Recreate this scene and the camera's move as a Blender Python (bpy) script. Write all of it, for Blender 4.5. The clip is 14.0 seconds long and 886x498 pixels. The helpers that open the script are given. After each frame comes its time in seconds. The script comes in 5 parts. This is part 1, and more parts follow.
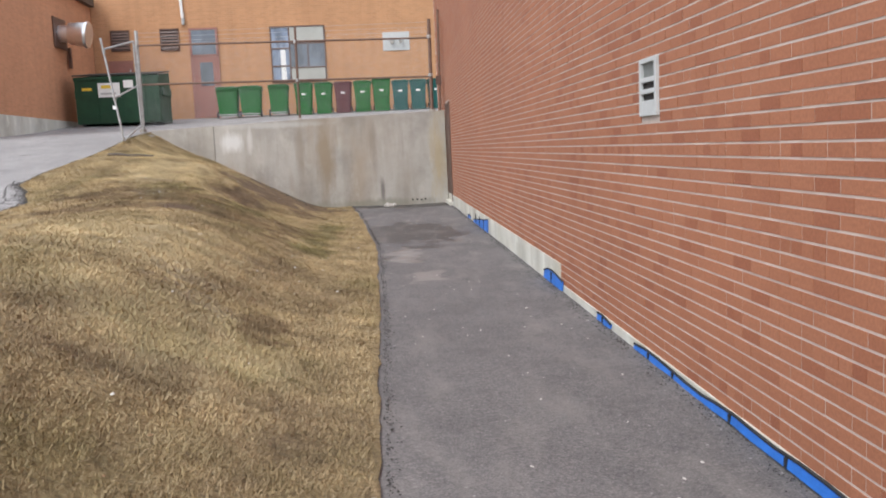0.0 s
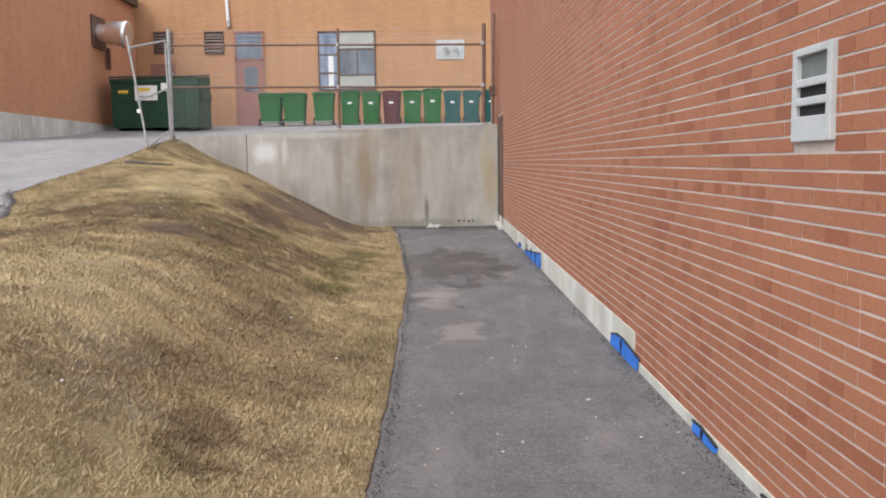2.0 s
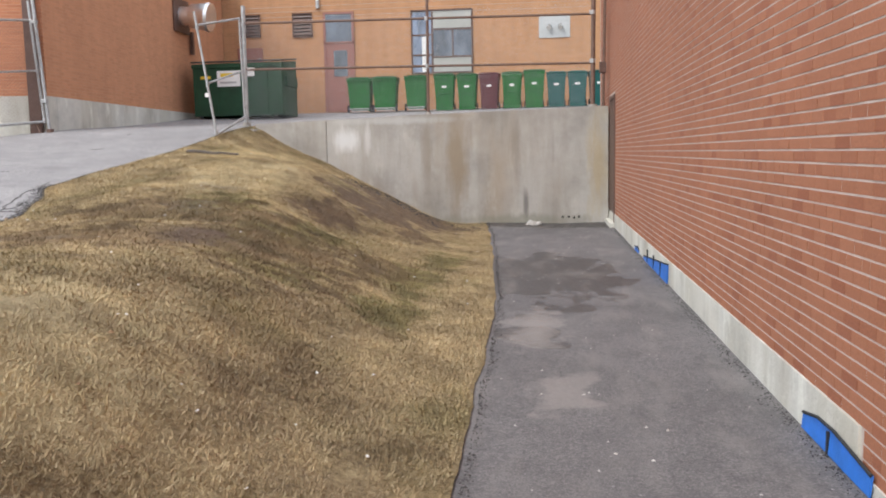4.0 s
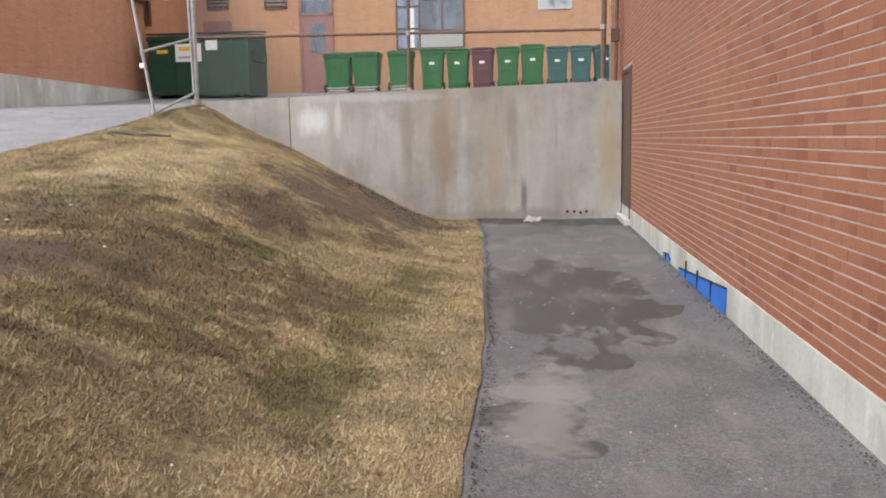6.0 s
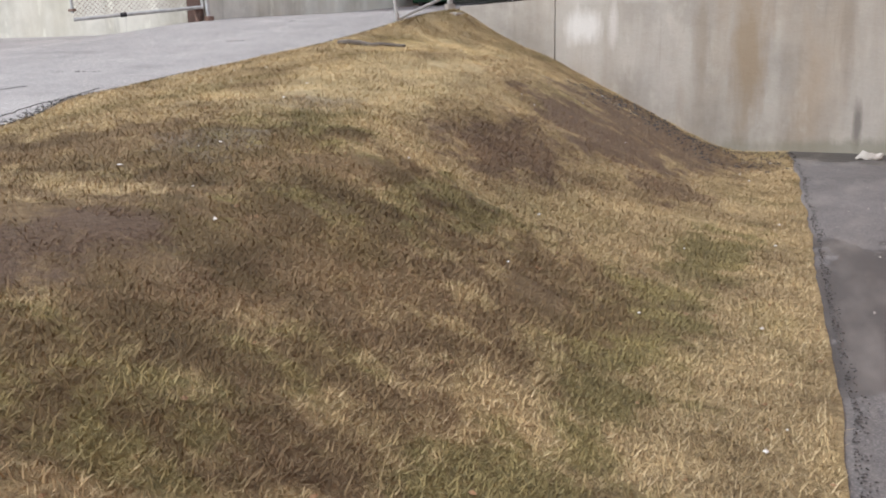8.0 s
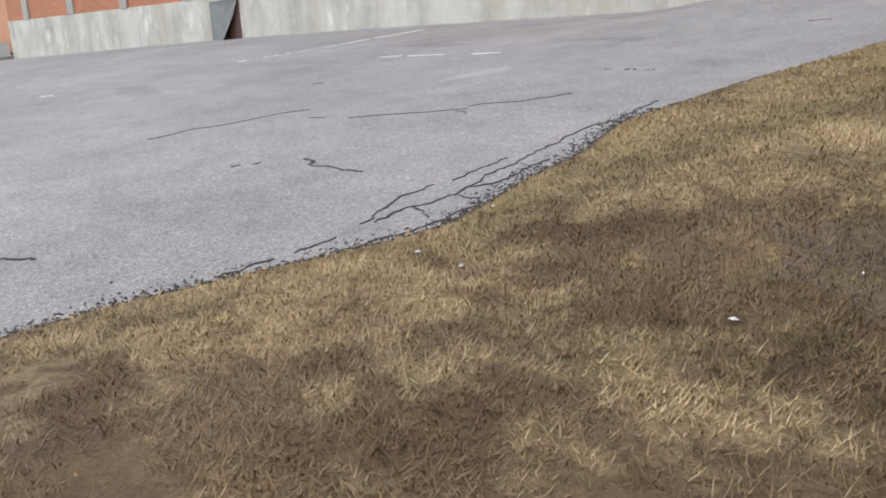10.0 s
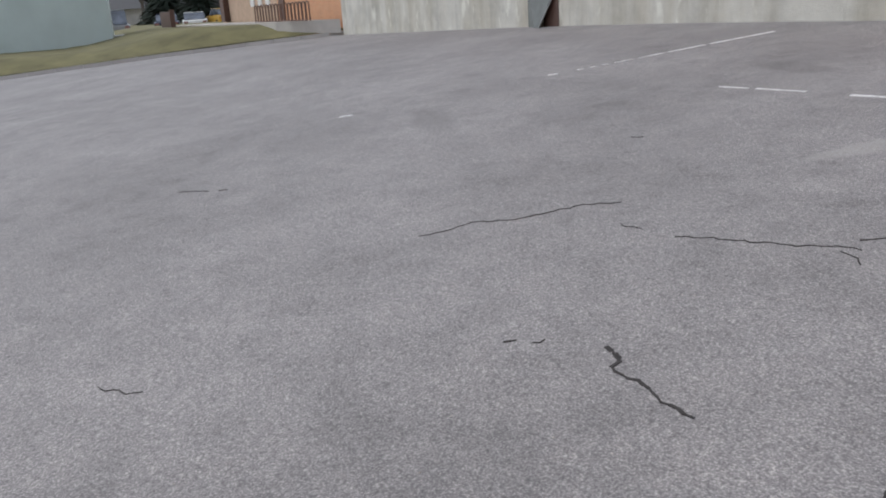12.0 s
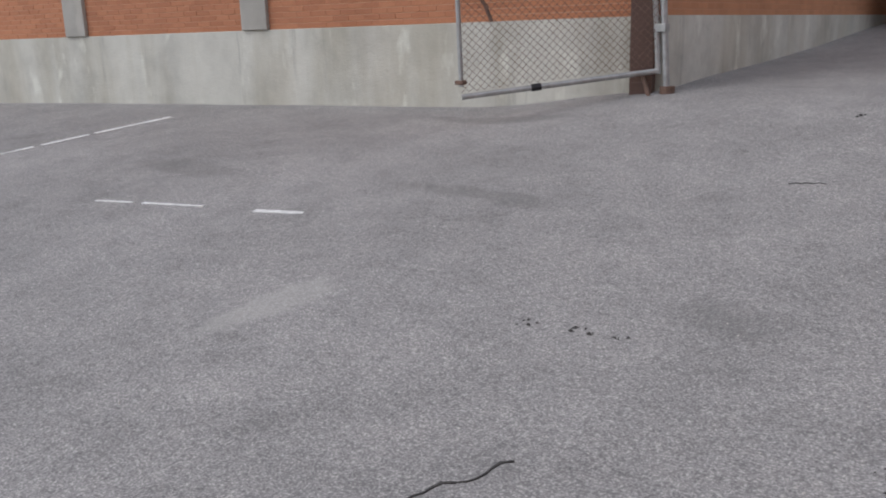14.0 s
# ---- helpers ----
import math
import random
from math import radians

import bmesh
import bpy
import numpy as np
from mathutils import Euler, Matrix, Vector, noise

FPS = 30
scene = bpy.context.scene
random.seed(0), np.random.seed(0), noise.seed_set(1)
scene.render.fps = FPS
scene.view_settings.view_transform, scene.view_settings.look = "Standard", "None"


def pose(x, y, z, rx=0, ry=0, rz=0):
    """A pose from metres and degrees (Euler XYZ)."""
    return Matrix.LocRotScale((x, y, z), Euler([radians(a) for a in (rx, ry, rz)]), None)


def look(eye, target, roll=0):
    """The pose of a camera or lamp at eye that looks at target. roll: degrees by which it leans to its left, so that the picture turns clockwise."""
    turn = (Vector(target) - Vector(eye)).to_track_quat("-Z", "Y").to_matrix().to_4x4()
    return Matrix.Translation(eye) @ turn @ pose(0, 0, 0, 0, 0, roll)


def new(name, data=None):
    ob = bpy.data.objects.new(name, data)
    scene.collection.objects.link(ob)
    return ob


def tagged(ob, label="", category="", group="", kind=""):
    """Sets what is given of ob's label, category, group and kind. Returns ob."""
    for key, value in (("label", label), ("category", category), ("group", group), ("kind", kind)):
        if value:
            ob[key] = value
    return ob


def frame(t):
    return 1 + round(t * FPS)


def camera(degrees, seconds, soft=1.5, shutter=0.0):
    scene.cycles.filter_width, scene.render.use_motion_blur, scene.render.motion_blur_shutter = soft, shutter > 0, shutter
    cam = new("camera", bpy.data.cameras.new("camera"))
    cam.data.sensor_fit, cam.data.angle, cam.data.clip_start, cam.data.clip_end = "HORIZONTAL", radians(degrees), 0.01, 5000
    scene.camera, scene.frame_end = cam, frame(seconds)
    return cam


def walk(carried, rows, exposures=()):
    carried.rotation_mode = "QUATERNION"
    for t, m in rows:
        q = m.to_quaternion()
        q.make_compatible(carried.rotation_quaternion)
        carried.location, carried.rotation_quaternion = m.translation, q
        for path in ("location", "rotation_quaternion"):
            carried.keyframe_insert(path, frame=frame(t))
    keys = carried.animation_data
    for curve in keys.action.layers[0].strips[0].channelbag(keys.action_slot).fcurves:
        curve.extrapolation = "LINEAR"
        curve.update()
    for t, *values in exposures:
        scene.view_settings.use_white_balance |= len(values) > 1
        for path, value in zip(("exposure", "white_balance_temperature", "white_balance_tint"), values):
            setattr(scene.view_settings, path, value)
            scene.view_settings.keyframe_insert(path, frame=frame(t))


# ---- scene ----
cam = camera(55.0, 14.0, soft=1.9)
PATH = [
    (0, (-1.648, -2.644, 1.406), (-1.52, -0.663, 1.169), -2.6),
    (0.5, (-1.545, -2.154, 1.446), (-1.222, -0.215, 1.075), -0.4),
    (1, (-1.549, -1.676, 1.457), (-1.234, 0.274, 1.149), -0.9),
    (1.5, (-1.441, -1.198, 1.451), (-1.365, 0.797, 1.323), -3.4),
    (2, (-1.396, -0.649, 1.482), (-1.39, 1.341, 1.279), -0.8),
    (2.5, (-1.385, -0.111, 1.507), (-1.507, 1.876, 1.312), -1.8),
    (3, (-1.323, 0.439, 1.47), (-1.565, 2.413, 1.266), -1.4),
    (3.2, (-1.345, 0.67, 1.461), (-1.558, 2.648, 1.252), -0.8),
    (5.3, (-1.363, 3.475, 1.391), (-1.64, 5.437, 1.12), -1.8),
    (5.5, (-1.364, 3.757, 1.334), (-1.624, 5.72, 1.054), -1.5),
    (6, (-1.463, 4.322, 1.38), (-1.685, 6.294, 1.127), -1.0),
    (6.5, (-1.499, 4.953, 1.393), (-1.903, 6.891, 1.113), -1.3),
    (7, (-1.624, 5.57, 1.377), (-2.045, 7.502, 1.074), 0.6),
    (7.5, (-1.759, 6.176, 1.332), (-2.497, 8.005, 0.998), -3.9),
    (8, (-1.932, 6.733, 1.366), (-2.755, 8.502, 0.927), -1.3),
    (8.5, (-2.586, 7.266, 1.434), (-3.618, 8.944, 1.088), -1.6),
    (8.8, (-2.773, 7.537, 1.512), (-4.015, 9.071, 1.19), -5.3),
    (9, (-2.86, 7.60, 1.38), (-4.24, 8.983, 0.953), -4.2),
    (10.25, (-3.92, 8.15, 1.82), (-5.62, 9.09, 1.34), -3.5),
    (11.5, (-5.078, 8.638, 2.265), (-6.94, 9.036, 1.652), -4.4),
    (12, (-5.487, 8.848, 2.492), (-7.376, 9.192, 1.933), -3.8),
    (12.5, (-5.926, 9.039, 2.505), (-7.771, 9.595, 1.969), -0.3),
    (13, (-6.39, 9.276, 2.537), (-8.235, 9.881, 2.054), -4.5),
    (13.3, (-6.676, 9.505, 2.533), (-8.555, 10.064, 2.135), -3.8),
    (13.5, (-6.847, 9.676, 2.511), (-8.69, 10.343, 2.114), -4.0),
    (13.8, (-7.124, 10.053, 2.553), (-8.743, 11.162, 2.171), -2.0),
    (14, (-7.226, 10.356, 2.642), (-8.54, 11.783, 2.157), -1.7),
]
walk(cam, [(t, look(eye, target, roll)) for t, eye, target, roll in PATH],
     exposures=[(0.0, 1.0, 6350, 10), (7.0, 1.02, 6350, 10), (8.5, 1.12, 6350, 10), (9.0, 1.10, 6300, 10), (11.5, 0.12, 6250, 11), (14.0, 0.14, 6250, 11)])

# ---- world and sun: high thin overcast ----
world = bpy.data.worlds.new("world")
scene.world = world
world.use_nodes = True
wn = world.node_tree.nodes
sky = wn.new("ShaderNodeTexSky")
sky.sky_type = "NISHITA"
sky.sun_disc = False
sky.sun_elevation = radians(48)
sky.sun_rotation = radians(217)
sky.air_density, sky.dust_density, sky.ozone_density = 1.0, 1.5, 1.0
wn["Background"].inputs["Strength"].default_value = 0.13
wl = world.node_tree.links
sky_at = wn.new("ShaderNodeTexCoord")
stretch = wn.new("ShaderNodeMapping")
stretch.inputs["Scale"].default_value = (1.0, 1.0, 2.6)
cloud = wn.new("ShaderNodeTexNoise")
cloud.inputs["Scale"].default_value, cloud.inputs["Detail"].default_value = 2.2, 6.0
veil = wn.new("ShaderNodeMapRange")
veil.inputs["From Min"].default_value, veil.inputs["From Max"].default_value = 0.35, 0.65
veil.inputs["To Min"].default_value, veil.inputs["To Max"].default_value = 0.45, 0.9
cover = wn.new("ShaderNodeMix")
cover.data_type = "RGBA"
cover.inputs["B"].default_value = (6.6, 6.8, 7.2, 1)
wl.new(sky_at.outputs["Generated"], stretch.inputs["Vector"])
wl.new(stretch.outputs["Vector"], cloud.inputs["Vector"])
wl.new(cloud.outputs["Fac"], veil.inputs["Value"])
wl.new(veil.outputs[0], cover.inputs["Factor"])
wl.new(sky.outputs["Color"], cover.inputs["A"])
wl.new(cover.outputs["Result"], wn["Background"].inputs["Color"])
sun_data = bpy.data.lights.new("sun", "SUN")
sun_data.energy, sun_data.angle, sun_data.color = 1.0, radians(30), (1.0, 0.97, 0.93)
sun = new("sun", sun_data)
sun.matrix_world = look((-18, -24, 30), (0, 0, 0))
scene.view_settings.exposure = 0.0


# ---- materials ----
def material(name, rough=0.8, metal=0.0):
    mat = bpy.data.materials.new(name)
    mat.use_nodes = True
    b = mat.node_tree.nodes["Principled BSDF"]
    b.inputs["Roughness"].default_value = rough
    b.inputs["Metallic"].default_value = metal
    return mat, mat.node_tree, b


def node(nt, kind, **inputs):
    n = nt.nodes.new(kind)
    for key, value in inputs.items():
        n.inputs[key].default_value = value
    return n


def coords(nt, scale=(1, 1, 1), out="Object"):
    tc = nt.nodes.new("ShaderNodeTexCoord")
    mp = nt.nodes.new("ShaderNodeMapping")
    mp.inputs["Scale"].default_value = scale
    nt.links.new(tc.outputs[out], mp.inputs["Vector"])
    return mp.outputs["Vector"]


def noise_tex(nt, vec, scale, detail=4.0, rough=0.6):
    n = node(nt, "ShaderNodeTexNoise", Scale=scale, Detail=detail, Roughness=rough)
    nt.links.new(vec, n.inputs["Vector"])
    return n.outputs["Fac"]


def ramp(nt, fac, *stops):
    r = nt.nodes.new("ShaderNodeValToRGB")
    el = r.color_ramp.elements
    while len(el) < len(stops):
        el.new(0.5)
    for e, (pos, col) in zip(el, stops):
        e.position = pos
        e.color = (*col, 1) if len(col) == 3 else col
    nt.links.new(fac, r.inputs["Fac"])
    return r.outputs["Color"]


def mix(nt, fac, a, b, how="MIX"):
    m = nt.nodes.new("ShaderNodeMix")
    m.data_type, m.blend_type = "RGBA", how
    for socket, value in ((m.inputs["Factor"], fac), (m.inputs["A"], a), (m.inputs["B"], b)):
        if isinstance(value, (int, float)):
            socket.default_value = value
        elif isinstance(value, tuple):
            socket.default_value = (*value, 1)
        else:
            nt.links.new(value, socket)
    return m.outputs["Result"]


def math_node(nt, how, a, b=0.0):
    m = nt.nodes.new("ShaderNodeMath")
    m.operation = how
    for socket, value in ((m.inputs[0], a), (m.inputs[1], b)):
        if isinstance(value, (int, float)):
            socket.default_value = value
        else:
            nt.links.new(value, socket)
    return m.outputs[0]


def bump(nt, bsdf, height, strength=0.4, distance=0.01):
    b = node(nt, "ShaderNodeBump", Strength=strength, Distance=distance)
    nt.links.new(height, b.inputs["Height"])
    nt.links.new(b.outputs["Normal"], bsdf.inputs["Normal"])


def plain(name, col, rough=0.6, metal=0.0, vary=0.15, scale=6.0, bumps=0.1):
    """A painted, plastic or metal surface with slight grime and unevenness."""
    mat, nt, b = material(name, rough, metal)
    v = coords(nt)
    f = noise_tex(nt, v, scale, 5)
    dark = tuple(c * (1 - vary) for c in col)
    light = tuple(min(1, c * (1 + vary * 0.6)) for c in col)
    nt.links.new(ramp(nt, f, (0.3, dark), (0.7, light)), b.inputs["Base Color"])
    bump(nt, b, noise_tex(nt, v, scale * 12, 3), bumps, 0.004)
    return mat


def brick_piece(name, tones, stain, vary_piece=True):
    """Fired clay: tone by piece, speckle and broad weathering."""
    mat, nt, b = material(name, 0.85)
    v = coords(nt)
    if vary_piece:
        geo = nt.nodes.new("ShaderNodeNewGeometry")
        oi = nt.nodes.new("ShaderNodeObjectInfo")
        pick = math_node(nt, "FRACT", math_node(nt, "ADD", geo.outputs["Random Per Island"], oi.outputs["Random"]))
    else:
        pick = noise_tex(nt, v, 3.0)
    base = ramp(nt, pick, *[(i / (len(tones) - 1), c) for i, c in enumerate(tones)])
    speck = ramp(nt, noise_tex(nt, v, 70, 3), (0.35, (0.72, 0.70, 0.70)), (0.65, (1.15, 1.12, 1.1)))
    c = mix(nt, 0.5, base, speck, "MULTIPLY")
    broad = ramp(nt, noise_tex(nt, v, 0.55, 5), (0.3, (0.80, 0.78, 0.78)), (0.7, (1.12, 1.12, 1.12)))
    c = mix(nt, stain, c, broad, "MULTIPLY")
    nt.links.new(c, b.inputs["Base Color"])
    bump(nt, b, noise_tex(nt, v, 120, 3), 0.35, 0.003)
    return mat


M_BRICK = brick_piece("red_brick", [(0.30, 0.105, 0.052), (0.355, 0.138, 0.070), (0.37, 0.148, 0.076), (0.385, 0.156, 0.081), (0.375, 0.150, 0.077), (0.36, 0.142, 0.072)], 0.5)
M_BRICK_SIDE = brick_piece("orange_brick", [(0.46, 0.19, 0.098), (0.52, 0.22, 0.115), (0.55, 0.24, 0.125)], 0.6)


def mortar_mat():
    mat, nt, b = material("mortar", 0.9)
    v = coords(nt)
    nt.links.new(ramp(nt, noise_tex(nt, v, 5, 6), (0.3, (0.44, 0.36, 0.31)), (0.7, (0.60, 0.51, 0.45))), b.inputs["Base Color"])
    bump(nt, b, noise_tex(nt, v, 150, 2), 0.3, 0.003)
    return mat


M_MORTAR = mortar_mat()


def coursed(name, brick, mortar, axis, stain=0.5):
    """Far brickwork: courses 68 mm high, in tone and relief."""
    mat, nt, b = material(name, 0.88)
    tc = nt.nodes.new("ShaderNodeTexCoord")
    sep = nt.nodes.new("ShaderNodeSeparateXYZ")
    com = nt.nodes.new("ShaderNodeCombineXYZ")
    nt.links.new(tc.outputs["Object"], sep.inputs[0])
    nt.links.new(sep.outputs[axis], com.inputs["X"])
    nt.links.new(sep.outputs["Z"], com.inputs["Y"])
    bt = node(nt, "ShaderNodeTexBrick", Scale=1.0)
    bt.inputs["Brick Width"].default_value = 0.213
    bt.inputs["Row Height"].default_value = 0.0677
    bt.inputs["Mortar Size"].default_value = 0.007
    bt.inputs["Mortar Smooth"].default_value = 0.3
    bt.inputs["Color1"].default_value = (*brick, 1)
    bt.inputs["Color2"].default_value = (*[c * 0.86 for c in brick], 1)
    bt.inputs["Mortar"].default_value = (*mortar, 1)
    nt.links.new(com.outputs[0], bt.inputs["Vector"])
    v = coords(nt)
    broad = ramp(nt, noise_tex(nt, v, 0.35, 6), (0.3, (0.84, 0.82, 0.80)), (0.7, (1.1, 1.1, 1.1)))
    c = mix(nt, stain, bt.outputs["Color"], broad, "MULTIPLY")
    streak = ramp(nt, noise_tex(nt, coords(nt, (2.5, 2.5, 0.25)), 1.6, 5), (0.35, (0.88, 0.86, 0.84)), (0.6, (1.05, 1.05, 1.05)))
    c = mix(nt, stain, c, streak, "MULTIPLY")
    nt.links.new(c, b.inputs["Base Color"])
    bump(nt, b, math_node(nt, "SUBTRACT", 1.0, bt.outputs["Fac"]), 0.5, 0.006)
    return mat


M_REAR = coursed("rear_wall_brick", (0.50, 0.262, 0.130), (0.50, 0.29, 0.165), "X")
M_SIDE = coursed("side_wall_brick", (0.56, 0.262, 0.138), (0.52, 0.27, 0.155), "Y")
M_FRONT = coursed("front_wall_brick", (0.54, 0.235, 0.115), (0.62, 0.38, 0.25), "X")


def concrete(name, col, stain=(0.5, 0.42, 0.32), amount=0.55, rusty=0.75, scars=0.30):
    """Cast concrete with board lines, downward streaks, pale scars and pitting."""
    mat, nt, b = material(name, 0.88)
    v = coords(nt)
    base = ramp(nt, noise_tex(nt, v, 1.1, 7, 0.65), (0.28, tuple(c * 0.74 for c in col)), (0.5, col), (0.72, tuple(c * 1.16 for c in col)))
    streak = noise_tex(nt, coords(nt, (1.0, 1.0, 0.16)), 1.5, 6)
    c = mix(nt, amount, base, ramp(nt, streak, (0.36, stain), (0.56, (1.0, 1.0, 1.0))), "MULTIPLY")
    rust = ramp(nt, noise_tex(nt, coords(nt, (0.8, 0.8, 0.3)), 0.9, 4), (0.50, (0, 0, 0)), (0.66, (1, 1, 1)))
    c = mix(nt, math_node(nt, "MULTIPLY", rust, amount * rusty), c, (col[0] * 0.92, col[1] * 0.74, col[2] * 0.55))
    seep = ramp(nt, noise_tex(nt, coords(nt, (3.5, 3.5, 0.22)), 1.3, 6, 0.7), (0.60, (0, 0, 0)), (0.70, (1, 1, 1)))
    c = mix(nt, math_node(nt, "MULTIPLY", seep, amount * 0.7), c, tuple(x * 0.48 for x in col))
    pale = ramp(nt, noise_tex(nt, coords(nt, (1.2, 1.2, 0.5)), 2.1, 4), (0.58, (0, 0, 0)), (0.68, (1, 1, 1)))
    c = mix(nt, math_node(nt, "MULTIPLY", pale, scars), c, tuple(min(0.85, x * 1.45) for x in col))
    pits = ramp(nt, noise_tex(nt, v, 34, 3), (0.28, (0.72, 0.72, 0.72)), (0.38, (1, 1, 1)))
    c = mix(nt, 0.6, c, pits, "MULTIPLY")
    nt.links.new(c, b.inputs["Base Color"])
    h = math_node(nt, "ADD", noise_tex(nt, v, 30, 5), math_node(nt, "MULTIPLY", noise_tex(nt, v, 3, 3), 2.0))
    bump(nt, b, h, 0.45, 0.012)
    return mat


M_RETAIN = concrete("retaining_concrete", (0.40, 0.375, 0.335), (0.62, 0.57, 0.50), 0.55)


def wall_stains(mat, stains):
    """Broad run-down stains on a wall along x: (x, z, half width, half height, colour, amount)."""
    nt = mat.node_tree
    b = nt.nodes["Principled BSDF"]
    c = b.inputs["Base Color"].links[0].from_socket
    for x, z, rx, rz, col, amount in stains:
        d = nt.nodes.new("ShaderNodeVectorMath")
        d.operation = "DISTANCE"
        nt.links.new(coords(nt, (1 / rx, 0.0, 1 / rz)), d.inputs[0])
        d.inputs[1].default_value = (x / rx, 0, z / rz)
        ragged = math_node(nt, "MULTIPLY", noise_tex(nt, coords(nt, (2.2, 1.0, 0.5)), 2.4, 6, 0.7), 1.6)
        m = ramp(nt, math_node(nt, "MULTIPLY", math_node(nt, "ADD", d.outputs["Value"], ragged), 0.4), (0.44, (1, 1, 1)), (0.70, (0, 0, 0)))
        c = mix(nt, math_node(nt, "MULTIPLY", m, amount), c, col)
    nt.links.new(c, b.inputs["Base Color"])


wall_stains(M_RETAIN, [(-3.1, 1.3, 0.30, 1.3, (0.27, 0.205, 0.13), 0.75), (-3.75, 1.5, 0.16, 1.0, (0.24, 0.20, 0.15), 0.5), (-0.25, 1.2, 0.30, 1.5, (0.40, 0.30, 0.15), 0.6),
                       (-5.45, 1.75, 0.34, 0.30, (0.66, 0.65, 0.62), 0.85), (-5.0, 1.8, 0.10, 0.45, (0.62, 0.60, 0.57), 0.6), (-1.9, 1.5, 0.13, 0.9, (0.22, 0.19, 0.15), 0.5),
                       (-4.4, 2.15, 1.6, 0.10, (0.50, 0.49, 0.46), 0.6), (-1.7, 0.35, 0.07, 0.4, (0.12, 0.11, 0.10), 0.7), (-2.0, 0.05, 2.2, 0.16, (0.20, 0.20, 0.15), 0.6)])
M_FOUND = concrete("foundation_concrete", (0.60, 0.585, 0.52), (0.70, 0.67, 0.60), 0.7, 0.12, 0.55)
M_PIL = concrete("pilaster_concrete", (0.42, 0.40, 0.36), (0.8, 0.78, 0.74), 0.4)


def spots_mask(nt, places, wobble=0.9, scale=1.6):
    """Soft ragged patches at places (x, y, radius across, radius along)."""
    low = None
    for cx, cy, rx, ry in places:
        d = nt.nodes.new("ShaderNodeVectorMath")
        d.operation = "DISTANCE"
        nt.links.new(coords(nt, (1 / rx, 1 / ry, 0.0)), d.inputs[0])
        d.inputs[1].default_value = (cx / rx, cy / ry, 0)
        low = d.outputs["Value"] if low is None else math_node(nt, "MINIMUM", low, d.outputs["Value"])
    ragged = math_node(nt, "MULTIPLY", math_node(nt, "SUBTRACT", noise_tex(nt, coords(nt), scale, 6, 0.7), 0.5), wobble * 3.0)
    return ramp(nt, math_node(nt, "MULTIPLY", math_node(nt, "ADD", low, ragged), 0.5), (0.32, (1, 1, 1)), (0.56, (0, 0, 0)))


STREAKS = [(-1.95, 9.3, 0.16, 0.30), (-2.0, 8.0, 0.13, 0.5), (-1.45, 9.2, 0.16, 0.16), (-1.35, 8.1, 0.2, 0.14), (-1.0, 9.7, 0.13, 0.22), (-1.95, 6.4, 0.12, 0.4)]


